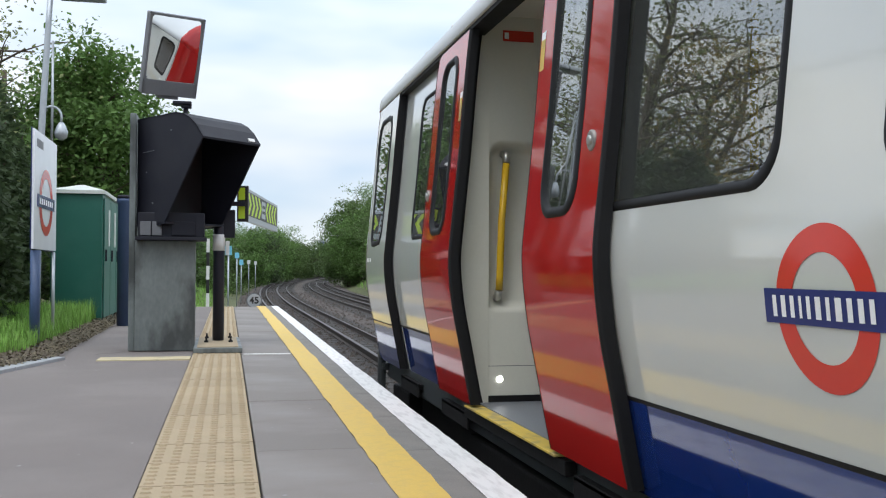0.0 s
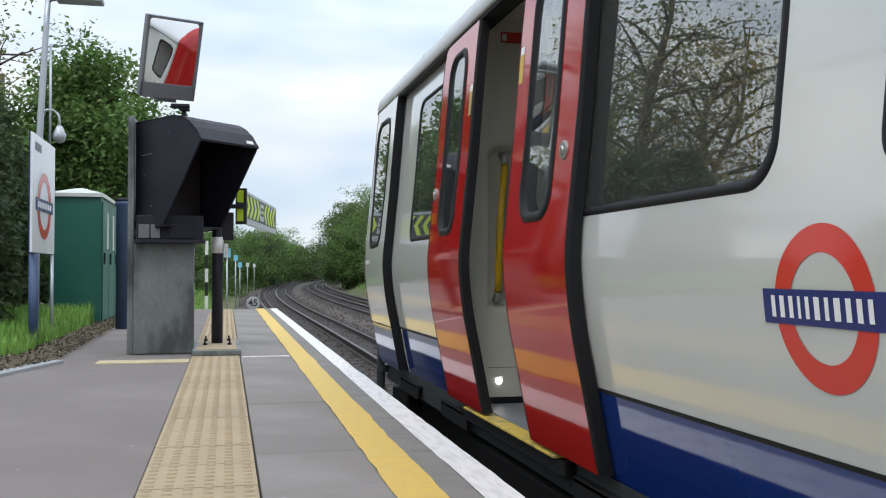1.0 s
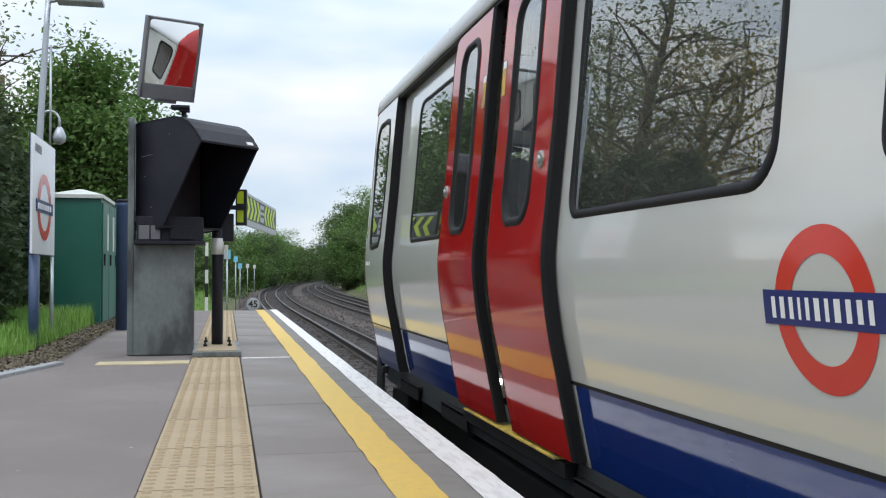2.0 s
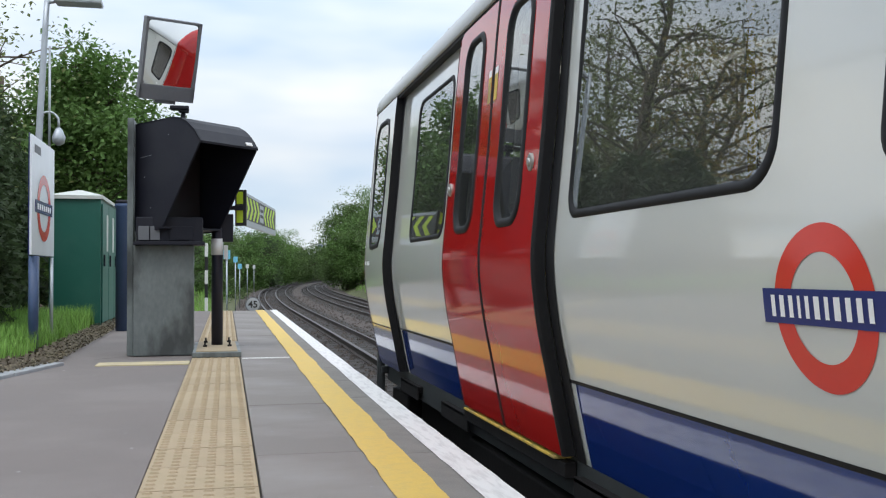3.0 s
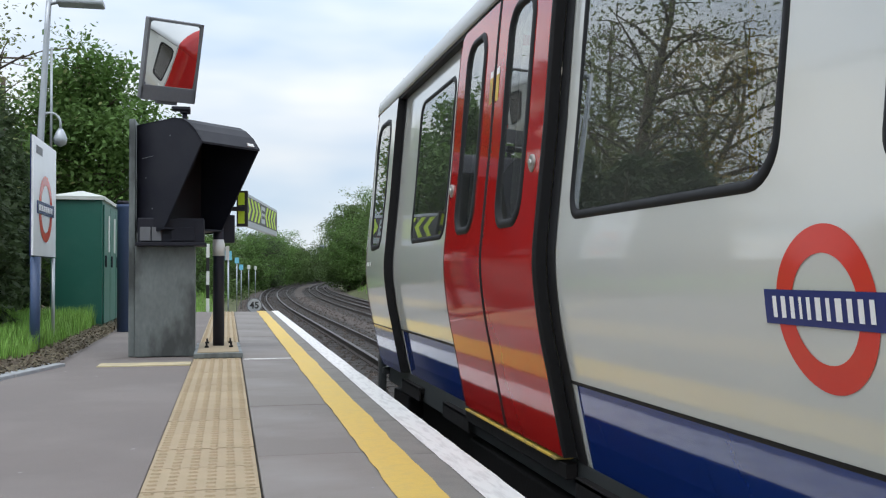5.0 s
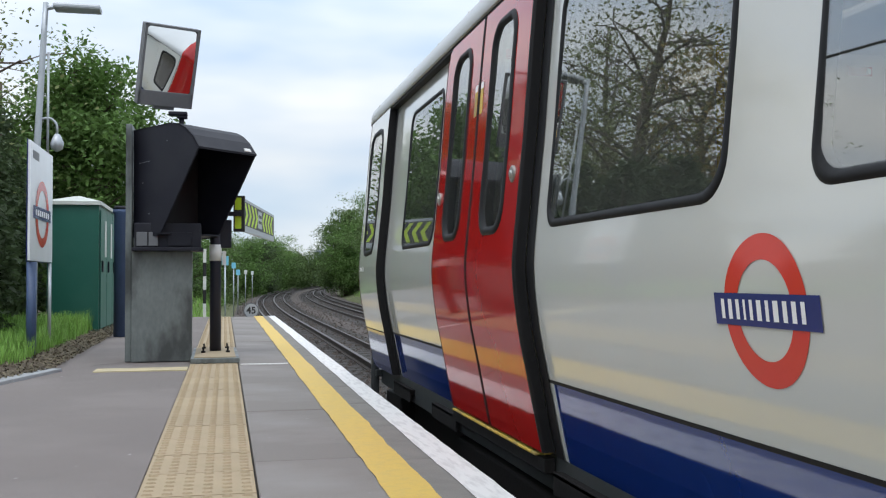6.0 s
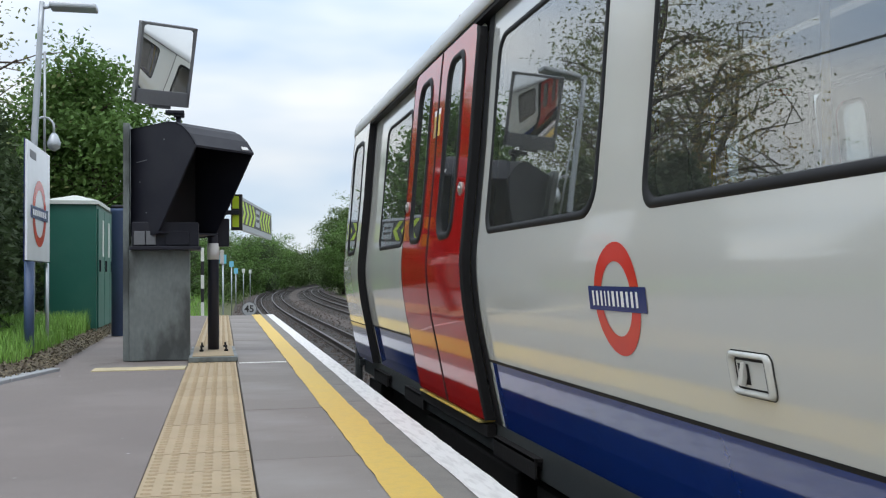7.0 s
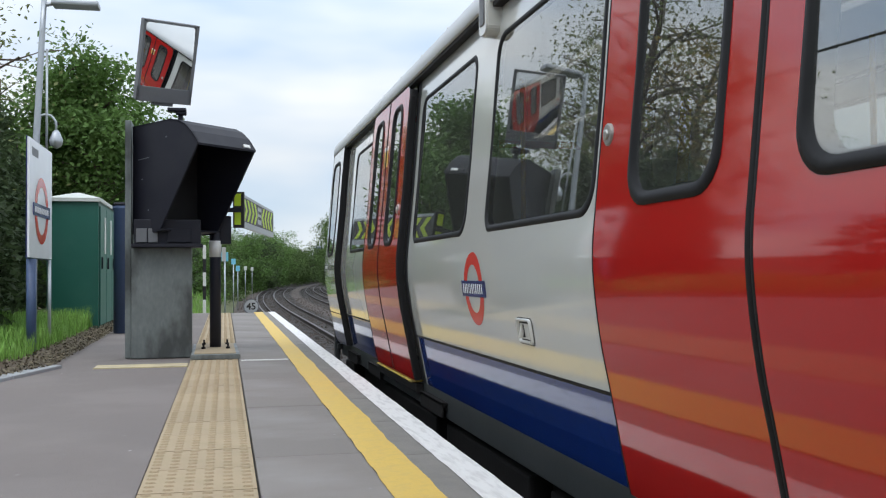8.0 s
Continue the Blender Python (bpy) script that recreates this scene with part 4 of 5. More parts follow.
def door_leaf(u0, u1, w0, w1, hinge, side):
    """Outside sliding leaf: curved red skin, black edges, long rounded window, round button. hinge: +1 if the free edge has the larger u."""
    z0, z1 = -0.042, 2.075
    leaf_r = dense(rounded(w0, w1, 0.922, 1.985, (0.13, 0.13, 0.12, 0.12), 6))
    bm = bmesh.new()
    skin_panel(bm, u0 + 0.018, u1 - 0.018, z0, 0.86, 0.0, side=side)
    skin_panel(bm, u0 + 0.018, u1 - 0.018, 0.86, z1, 0.0, leaf_r, side=side)
    edge, way = (u0, 1) if hinge < 0 else (u1, -1)
    round_top(bm, edge, way, z1, side)
    leaf = tp("door_leaf", fix(bm, side), M_RED, label="glossy red sliding door leaf")
    bm = bmesh.new()
    zz = fine(z0, z1)
    for e, d in ((u0, 1), (u1, -1)):
        g = [[bm.verts.new((skin_x(z, o) if side > 0 else 2 * MID - skin_x(z, o), e + d * k, z)) for k, o in ((0.019, 0.0), (0.017, -0.002), (0.004, 0.001), (0.0, 0.012), (0.0, 0.055))] for z in zz]
        for p, q in zip(g, g[1:]):
            for i in range(4):
                bm.faces.new((p[i], p[i + 1], q[i + 1], q[i])).smooth = i < 3
    bmesh.ops.recalc_face_normals(bm, faces=bm.faces)
    for z in (z0, z1):
        q = [bm.verts.new((skin_x(z, o) if side > 0 else 2 * MID - skin_x(z, o), e, z)) for e in (u0, u1) for o in (0.0, 0.055)]
        bm.faces.new((q[0], q[1], q[3], q[2]))
    bmesh.ops.recalc_face_normals(bm, faces=bm.faces)
    round_top(bm, edge, way, z1, side)
    part("edge_seal", bm, M_RUBBER, leaf, "black rubber edge of the leaf", origin=ORG)
    bm = bmesh.new()
    skin_panel(bm, u0 + 0.01, u1 - 0.01, z0, 0.86, 0.052, side=side)
    skin_panel(bm, u0 + 0.01, u1 - 0.01, 0.86, z1, 0.052, shrink(leaf_r, 0.02), side=side)
    fix(round_top(bm, edge, way, z1, side), -side)
    part("inner_skin", bm, M_LINING, leaf, "cream inner face", origin=ORG)
    part("window_seal", band(shrink(leaf_r, 0.048), leaf_r, 0.016, -0.003, side, 0.045), M_RUBBER, leaf, "thick black window rubber", origin=ORG)
    part("pane", pane(shrink(leaf_r, 0.048), 0.006, side), M_GLASS, leaf, "tinted glass", origin=ORG)
    ku = (u0 + 0.118) if hinge < 0 else (u1 - 0.085)
    x = skin_x(1.18, 0.0)
    x = x if side > 0 else 2 * MID - x
    bm = bmesh.new()
    tube(bm, [(x + 0.01 * side, ku, 1.18), (x - 0.006 * side, ku, 1.18), (x - 0.010 * side, ku, 1.18)], [0.038, 0.038, 0.033], 24)
    knob = part("door_button", bm, M_BUTTON, leaf, "round grey door button", origin=ORG)
    bm = bmesh.new()
    tube(bm, [(x - 0.009 * side, ku, 1.18), (x - 0.016 * side, ku, 1.18), (x - 0.017 * side, ku, 1.18)], [0.018, 0.017, 0.012], 20)
    part("button_boss", bm, M_STEEL, leaf, "bright centre of the button", origin=ORG)
    tu = (u1 - 0.085) if hinge < 0 else (u0 + 0.03)
    for zc, h, m, lb in ((1.70, 0.035, M_LOGOWHITE, "small white door notice"), (1.635, 0.075, M_STEP, "small yellow warning label")):
        b2 = bmesh.new()
        skin_panel(b2, tu, tu + 0.055, zc - h, zc + h * 0.75, -0.0015, side=side)
        part("notice", fix(b2, side), m, leaf, lb, origin=ORG)
    return leaf


for side in (1, -1):
    mid1, mid2 = 4.735, -0.90
    LEAVES.append((door_leaf(DOOR1[0], mid1, 4.115, 4.535, -1, side), -1, side))
    LEAVES.append((door_leaf(mid1, DOOR1[1], 4.935, 5.355, 1, side), 1, side))
    door_leaf(mid2, DOOR2[1], -0.735, -0.135, 1, side)
    door_leaf(DOOR2[0], mid2, -1.675, -1.075, -1, side)


# marks on the body side
def side_plate(outline_in, outline_out, off):
    """A flat ring or disc following the body side."""
    bm = bmesh.new()
    a = [bm.verts.new((skin_x(z, off), u, z)) for u, z in outline_in]
    b = [bm.verts.new((skin_x(z, off), u, z)) for u, z in outline_out]
    n = len(a)
    for i in range(n):
        bm.faces.new((a[i], a[(i + 1) % n], b[(i + 1) % n], b[i])).smooth = True
    return fix(bm)


def roundel(u, z):
    r1, r0 = 0.193, 0.127
    ang = [2 * math.pi * k / 64 for k in range(64)]
    ring = tp("roundel", side_plate([(u + r0 * math.cos(a), z + r0 * math.sin(a)) for a in ang], [(u + r1 * math.cos(a), z + r1 * math.sin(a)) for a in ang], OFF - 0.0015), M_LOGORED,
              label="red ring emblem with a blue bar")
    bm = bmesh.new()
    skin_panel(bm, u - 0.243, u + 0.243, z - 0.042, z + 0.042, OFF - 0.003)
    bar = part("bar", fix(bm), M_LOGOBLUE, ring, "dark blue bar", origin=ORG)
    x, k = u + 0.208, 0
    for w in (0.032, 0.034, 0.032, 0.026, 0.030, 0.036, 0.030, 0.038, 0.034, 0.034, 0.032):
        bm = bmesh.new()
        skin_panel(bm, x - w + 0.012, x - 0.003, z - 0.026, z + 0.026, OFF - 0.0045)
        part("mark", fix(bm), M_LOGOWHITE, ring, origin=ORG)
        x -= w + 0.0045


roundel(1.989, 0.635)


def latch(u, z):
    """Shallow pressed frame with a sunk plate, a turning lever and four screws."""
    out = rounded(u - 0.106, u + 0.106, z - 0.058, z + 0.058, 0.022, 5)
    inn = rounded(u - 0.078, u + 0.078, z - 0.040, z + 0.040, 0.008, 5)
    fr = tp("access_latch", band(inn, out, OFF + 0.002, OFF - 0.008, 1, 0.004), M_BODY, label="small cream access hatch with a finger latch")
    # No hole is cut: near-black sheets paint the shade round plate and lever.
    bm = bmesh.new()
    skin_panel(bm, u - 0.080, u + 0.080, z - 0.042, z + 0.042, OFF - 0.0008)
    part("recess", fix(bm), M_DARK, fr, "near-black sheet drawn as the shaded gap round the plate", origin=ORG)
    bm = bmesh.new()
    skin_panel(bm, u - 0.068, u + 0.066, z - 0.035, z + 0.035, OFF - 0.004)
    part("hatch", fix(bm), M_BODY, fr, "cream hatch plate", origin=ORG)
    line = rounded(u - 0.109, u + 0.109, z - 0.061, z + 0.061, 0.024, 5)
    part("edge_line", side_plate(out, line, OFF - 0.0012), M_RUBBER, fr, "thin dark line round the frame", origin=ORG)
    bm = bmesh.new()
    skin_panel(bm, u + 0.004, u + 0.058, z - 0.027, z + 0.027, OFF - 0.0052)
    part("lever_recess", fix(bm), M_DARK, fr, origin=ORG)
    m = pose(skin_x(z, OFF) - 0.012, u + 0.026, z, 0, 9, 0)
    part("finger_latch", bx((-0.008, -0.009, -0.030), (0.010, 0.009, 0.030), 0.004, m), M_LATCH, fr, "bright latch lever", origin=ORG)
    for du in (-0.055, 0.055):
        for dz in (-0.049, 0.049):
            bm = bmesh.new()
            x = skin_x(z + dz, OFF)
            tube(bm, [(x - 0.006, u + du, z + dz), (x - 0.0105, u + du, z + dz)], 0.0045, 8)
            part("screw", bm, M_RUBBER, fr, origin=ORG)


latch(1.167, 0.457)


def side_lamp(u, z):
    """Cast housing of the door indicator lamp, rounded below, with a grey lens."""
    prof = dense(rounded(-0.075, 0.075, -0.13, 0.10, (0.05, 0.05, 0.02, 0.02), 6), 0.04)
    m = Matrix(((0, 1, 0, 1.352), (1, 0, 0, u), (0, 0, 1, z), (0, 0, 0, 1)))
    bm = prism(prof, 0.10, m, 0.008)
    ob = tp("side_lamp", bm, M_BODY, label="cream cast indicator lamp housing under the roof edge")
    bm = prism(rounded(-0.042, 0.042, -0.075, 0.09, 0.015, 4), 0.006, m @ Matrix.Translation((0, -0.005, 0)), 0.002)
    part("lens", bm, M_FRAMEGREY, ob, "dark grey lamp lens", origin=ORG)


side_lamp(1.87, 2.07)

# ---- platform furniture ----
def monitor_stand():
    """Steel pedestal with a deep black hood over a driver's monitor."""
    o = Vector((-0.46, 9.05, 0))
    t = thing("monitor_stand", o, "grey steel pedestal carrying a black hooded driver's monitor", "monitor stand")
    p = lambda n, b, m, par=t, l="", s=False: part(n, b, m, par, l, s, origin=o)
    p("pedestal", bx((-0.70, 8.93, 0.0), (-0.195, 9.18, 0.955), 0.008), M_CONC, l="stained grey steel box pedestal")
    p("back_plate", bx((-0.755, 8.98, 0.0), (-0.703, 9.40, 2.06), 0.006), M_CONC, l="tall grey edge plate")
    p("shelf", bx((-0.69, 8.80, 0.955), (-0.10, 9.22, 0.985), 0.004), M_HOOD, l="dark shelf under the housing")
    p("housing", bx((-0.68, 8.94, 0.985), (-0.12, 9.25, 1.20), 0.01), M_HOOD, l="dark housing with cable glands")
    for x0, x1 in ((-0.66, -0.57), (-0.56, -0.48), (-0.40, -0.20)):
        p("cover_plate", bx((x0, 8.925, 1.0), (x1, 8.945, 1.12), 0.004), M_FRAMEGREY if x1 < -0.45 else M_HOOD, l="bolted cover plate")
    psi = radians(45)
    base = Vector((-0.70, 9.10, 0))
    m = Matrix(((math.sin(psi), math.cos(psi), 0, base.x), (-math.cos(psi), math.sin(psi), 0, base.y), (0, 0, 1, 0), (0, 0, 0, 1)))
    lip = [(0.47, 2.052), (0.56, 2.036), (0.64, 1.997), (0.72, 1.930), (0.80, 1.825)]
    cheek = [(0.0, 1.075), (0.30, 1.085), (0.36, 1.13)] + list(reversed(lip)) + [(0.0, 2.022)]
    hood = p("hood", prism(cheek, 0.018, m, 0.003), M_HOOD, l="black plastic monitor hood")
    part("cheek", prism(cheek, 0.018, m @ Matrix.Translation((0, 0.682, 0)), 0.003), M_HOOD, hood, "black hood cheek", origin=o)
    top = [(0.0, 2.022)] + lip
    poly = top + [(a - 0.004, b - 0.018) for a, b in reversed(top)]
    part("hood_top", prism(poly, 0.70, m), M_HOOD, hood, "curved black hood top with a scuffed lip", origin=o)
    part("hood_back", prism([(0.0, 1.08), (0.02, 1.08), (0.02, 2.012), (0.0, 2.012)], 0.70, m), M_HOOD, hood, origin=o)
    part("hood_floor", prism([(0.0, 1.08), (0.36, 1.10), (0.36, 1.115), (0.0, 1.095)], 0.70, m), M_HOOD, hood, origin=o)
    part("screen", prism([(0.10, 1.18), (0.12, 1.18), (0.12, 1.95), (0.10, 1.95)], 0.60, m @ Matrix.Translation((0, 0.05, 0))), M_DARK, hood, "unlit dark monitor screen", origin=o)
    part("scuff", prism([(0.775, 1.857), (0.782, 1.863), (0.797, 1.837), (0.790, 1.831)], 0.075, m @ Matrix.Translation((0, 0.56, 0.006))), M_BANDWHITE, hood, "white scuff on the lip", origin=o)
    for l0, z0 in ((0.12, 1.55), (0.2, 1.28), (0.42, 1.9)):
        bm = bmesh.new()
        tube(bm, [m @ Vector((l0, 0.002, z0)), m @ Vector((l0, -0.004, z0))], 0.006, 8)
        part("bolt", bm, M_FRAMEGREY, hood, origin=o)
    part("scratch", prism([(0.07, 1.72), (0.21, 1.735), (0.21, 1.74), (0.07, 1.726)], 0.002, m @ Matrix.Translation((0, -0.002, 0))), M_FRAMEGREY, hood, "pale scratch", origin=o)
    return t


monitor_stand()


def platform_mirror():
    """Square convex mirror in a grey case, leaning on a short mast above the hood."""
    c = Vector((-0.398, 8.98, 2.572))
    o = Vector((-0.30, 9.0, 2.06))
    t = thing("platform_mirror", o, "tilted square platform mirror in a grey case on a short mast", "mirror")
    to_cam, to_train = (EYE - c).normalized(), (Vector((1.16, 7.36, 1.60)) - c).normalized()
    nrm = (to_cam + to_train).normalized()
    right = Vector((0, 0, 1)).cross(nrm).normalized()
    up = nrm.cross(right)
    a = radians(0.0)
    r2, u2 = right * math.cos(a) + up * math.sin(a), up * math.cos(a) - right * math.sin(a)
    m = Matrix(((r2.x, -nrm.x, u2.x, c.x), (r2.y, -nrm.y, u2.y, c.y), (r2.z, -nrm.z, u2.z, c.z), (0, 0, 0, 1)))
    p = lambda n, b, mt, l="", s=False: part(n, b, mt, t, l, s, origin=o)
    W, Hh = 0.246, 0.352
    p("case", bx((-W, 0.005, -Hh), (W, 0.09, Hh), 0.012, m), M_FRAMEGREY, "grey mirror case")
    bm = bmesh.new()
    for lo, hi in (((-W, -0.014, Hh - 0.022), (W, 0.006, Hh)), ((-W, -0.014, -Hh), (W, 0.006, -Hh + 0.13)), ((-W, -0.014, -Hh), (-W + 0.022, 0.006, Hh)), ((W - 0.03, -0.014, -Hh), (W, 0.006, Hh))):
        box(bm, lo, hi, 0.004, m)
    p("rim", bm, M_FRAMEGREY, "grey mirror rim with a deep lower panel")
    out = dense(rounded(-W + 0.02, W - 0.028, -Hh + 0.125, Hh - 0.02, 0.04, 6), 0.03)
    cu, cz = 0.0, 0.055
    bm = bmesh.new()
    N, R = 14, 3.4
    g = []
    for s in [k / N for k in range(N + 1)]:
        ring = []
        for u, z in out:
            x, y = cu + (u - cu) * s, cz + (z - cz) * s
            d = (x - cu) ** 2 + (y - cz) ** 2
            ring.append(bm.verts.new(m @ Vector((x, -0.002 - (0.11 - d) / (2 * R), y))))
        g.append(ring)
    n = len(out)
    for A, B in zip(g, g[1:]):
        for i in range(n):
            bm.faces.new((A[i], A[(i + 1) % n], B[(i + 1) % n], B[i])).smooth = True
    bmesh.ops.remove_doubles(bm, verts=bm.verts, dist=1e-5)
    bmesh.ops.recalc_face_normals(bm, faces=bm.faces)
    p("mirror_glass", bm, M_MIRROR, "slightly convex mirror", True)
    bm = bmesh.new()
    box(bm, (-0.09, 0.0, -Hh - 0.03), (0.09, 0.07, -Hh + 0.004), 0.006, m)
    p("foot", bm, M_FRAMEGREY, "grey clamp foot")
    bm = bmesh.new()
    box(bm, (-0.40, 8.93, 2.145), (-0.24, 9.05, 2.175), 0.008)
    box(bm, (-0.33, 8.95, 2.12), (-0.24, 9.03, 2.15), 0.008)
    p("clamp", bm, M_HOOD, "black pivot clamp")
    bm = bmesh.new()
    tube(bm, [(-0.29, 9.0, 1.95), (-0.29, 9.0, 2.16)], 0.022, 12)
    p("mast", bm, M_HOOD, "short black mast")
    return t


platform_mirror()


def black_post():
    o = Vector((0.005, 9.45, 0))
    t = thing("sign_post", o, "dark blue steel post with a white band on a base", "post")
    p = lambda n, b, m, l="", s=False: part(n, b, m, t, l, s, origin=o)
    bm = bmesh.new()
    tube(bm, [(0.005, 9.45, 0.03), (0.005, 9.45, 2.0)], 0.052, 20)
    p("pole", bm, M_POSTBLUE, "dark blue round pole")
    p("base_plate", bx((-0.20, 8.62, 0.003), (0.205, 9.95, 0.045), 0.006), M_CONC, "grey concrete base")
    p("base_cover", bx((-0.17, 8.68, 0.045), (0.175, 9.9, 0.052), 0.002), M_TACTILE, "buff worn top of the base")
    for x in (-0.10, 0.115):
        for y in (9.2, 9.75):
            bm = bmesh.new()
            tube(bm, [(x, y, 0.05), (x, y, 0.068), (x, y, 0.068), (x, y, 0.098)], [0.019, 0.019, 0.009, 0.009], 8)
            p("anchor_bolt", bm, M_UNDER, "rusty anchor bolt")
    bm = bmesh.new()
    tube(bm, [(0.005, 9.45, 0.88), (0.005, 9.45, 1.03)], 0.056, 20)
    p("white_band", bm, M_BANDWHITE, "white sleeve on the pole")
    p("tag", bx((0.065, 9.42, 0.84), (0.10, 9.44, 0.97)), M_BANDWHITE, "small white plate")
    p("junction_box", bx((0.04, 9.42, 1.0), (0.15, 9.55, 1.26), 0.01), M_HOOD, "black junction box")
    p("arm", bx((0.03, 9.47, 1.30), (0.24, 9.51, 1.34), 0.004), M_HOOD, "black bracket arm")
    return t


black_post()


def arrow_sign():
    """Long stopping-place sign with lime chevrons, end on to the platform."""
    a, b = Vector((0.245, 9.55, 0)), Vector((0.70, 12.3, 0))
    d = (b - a)
    L = d.length
    d.normalize()
    o = Vector((0.245, 9.55, 1.18))
    n = Vector((d.y, -d.x, 0))
    m = Matrix(((d.x, n.x, 0, a.x), (d.y, n.y, 0, a.y), (0, 0, 1, 0), (0, 0, 0, 1)))
    t = thing("stopping_sign", o, "long black stopping sign with lime green chevrons on a grey frame", "sign")
    p = lambda nm, bm, mt, l="": part(nm, bm, mt, t, l, origin=o)
    p("panel", bx((0, -0.03, 1.165), (L, 0.0, 1.485), 0.004, m), M_GALV, "grey framed panel")
    p("face", bx((0.05, -0.034, 1.225), (L - 0.04, -0.0305, 1.455), 0, m), M_SIGNBLACK, "black sign face")
    p("face", bx((0.05, 0.0005, 1.225), (L - 0.04, 0.004, 1.455), 0, m), M_SIGNBLACK, "black sign face")
    p("end_cap", bx((-0.03, -0.075, 1.155), (0.012, 0.03, 1.495), 0.008, m), M_SIGNBLACK, "black end cap")
    for z0, z1 in ((1.185, 1.30), (1.36, 1.475)):
        p("reflector", bx((-0.034, -0.06, z0), (-0.0305, 0.0, z1), 0, m), M_SIGNGREEN, "lime reflector")
    zc, hh = 1.34, 0.105
    for y0, y1 in ((0.0045, 0.006),):
        for k in range(8):
            g = k if k < 4 else k + 1.6
            s = 0.12 + g * 0.26 if k < 4 else 0.12 + g * 0.26
            tip = 0.16 if k < 4 else -0.16
            s0 = s if k < 4 else s + 0.14
            poly = [(s0, zc - hh), (s0 + 0.12, zc - hh), (s0 + 0.12 + tip, zc), (s0 + 0.12, zc + hh), (s0, zc + hh), (s0 + tip, zc)]
            p("chevron", prism(poly, 0.0015, m @ Matrix.Translation((0, y0, 0))), M_SIGNGREEN, "lime chevron")
    p("centre_label", bx((1.20, 0.0045, 1.25), (1.52, 0.0065, 1.43), 0, m), M_GALV, "pale grey centre label")
    for z in (1.30, 1.36):
        p("text_bar", bx((1.24, 0.007, z), (1.48, 0.008, z + 0.03), 0, m), M_SIGNBLACK, "unreadable line of writing")
    return t


arrow_sign()


def station_sign():
    o = Vector((-1.56, 9.0, 0.0))
    t = thing("station_sign", o, "white station name board with a red ring, on blue posts", "sign")
    a, b = Vector((-1.530, 9.0, 0)), Vector((-1.525, 10.15, 0))
    p = lambda n, bm, m, l="": part(n, bm, m, t, l, origin=o)
    p("board", bx((-1.548, 8.98, 0.875), (-1.528, 10.17, 1.90), 0.004), M_SIGNWHITE, "white enamel board")
    p("edge", bx((-1.556, 8.972, 0.865), (-1.5495, 10.17, 1.91), 0.002), M_LOGOBLUE, "blue board edge")
    ang = [2 * math.pi * k / 48 for k in range(48)]
    bm = bmesh.new()
    yc, zc = 9.58, 1.30
    A = [bm.verts.new((-1.525, yc + 0.24 * math.cos(k), zc + 0.215 * math.sin(k))) for k in ang]
    B = [bm.verts.new((-1.525, yc + 0.36 * math.cos(k), zc + 0.30 * math.sin(k))) for k in ang]
    for i in range(48):
        bm.faces.new((A[i], A[(i + 1) % 48], B[(i + 1) % 48], B[i]))
    bmesh.ops.recalc_face_normals(bm, faces=bm.faces)
    p("ring", bm, M_LOGORED, "red ring")
    p("name_bar", bx((-1.5275, yc - 0.44, zc - 0.055), (-1.5215, yc + 0.44, zc + 0.055)), M_LOGOBLUE, "blue name bar")
    for k in range(7):
        y = yc - 0.36 + k * 0.105
        p("mark", bx((-1.523, y, zc - 0.026), (-1.5195, y + 0.06, zc + 0.026)), M_LOGOWHITE)
    p("corner_label", bx((-1.529, 9.1, 1.76), (-1.5255, 9.40, 1.83)), M_FRAMEGREY, "small grey label")
    for y, q, m in ((9.12, 0.042, M_BLUEBIN), (10.08, 0.016, M_GALV)):
        bm = bmesh.new()
        tube(bm, [(-1.535, y, 0.0), (-1.535, y, 0.865)], q, 14)
        p("post", bm, m, "steel sign post")
    return t


station_sign()


def cabinet():
    o = Vector((-1.72, 13.8, 0.05))
    t = thing("equipment_cabinet", o, "dark green equipment cabinet with a pale hipped lid", "cabinet")
    p = lambda n, bm, m, l="": part(n, bm, m, t, l, origin=o)
    p("body", bx((-2.06, 13.3, 0.0), (-1.44, 15.55, 1.66), 0.008), M_GREENCAB, "dark green steel body")
    bm = bmesh.new()
    lo = [bm.verts.new(v) for v in ((-2.09, 13.26, 1.655), (-1.41, 13.26, 1.655), (-1.41, 15.59, 1.655), (-2.09, 15.59, 1.655))]
    mi = [bm.verts.new((v.co.x, v.co.y, 1.70)) for v in lo]
    hi = [bm.verts.new(v) for v in ((-1.78, 13.75, 1.80), (-1.72, 13.75, 1.80), (-1.72, 15.1, 1.80), (-1.78, 15.1, 1.80))]
    for A, B in ((lo, mi), (mi, hi)):
        for k in range(4):
            bm.faces.new((A[k], A[(k + 1) % 4], B[(k + 1) % 4], B[k]))
    bm.faces.new(hi)
    bm.faces.new(list(reversed(lo)))
    p("lid", bm, M_CABTOP, "pale hipped lid")
    for k in range(3):
        d = p("door", bx((-1.437, 13.36 + 0.73 * k, 0.08), (-1.420, 14.05 + 0.73 * k, 1.60), 0.005), M_GREENCAB, "green cabinet door")
        part("louvre", bx((-1.422, 13.80 + 0.73 * k, 1.0), (-1.412, 13.95 + 0.73 * k, 1.48), 0.003), M_CABTOP, d, "pale vent strip", origin=o)
        part("handle", bx((-1.422, 13.45 + 0.73 * k, 0.80), (-1.400, 13.50 + 0.73 * k, 0.95), 0.004), M_HOOD, d, "dark lever handle", origin=o)
    return t


cabinet()

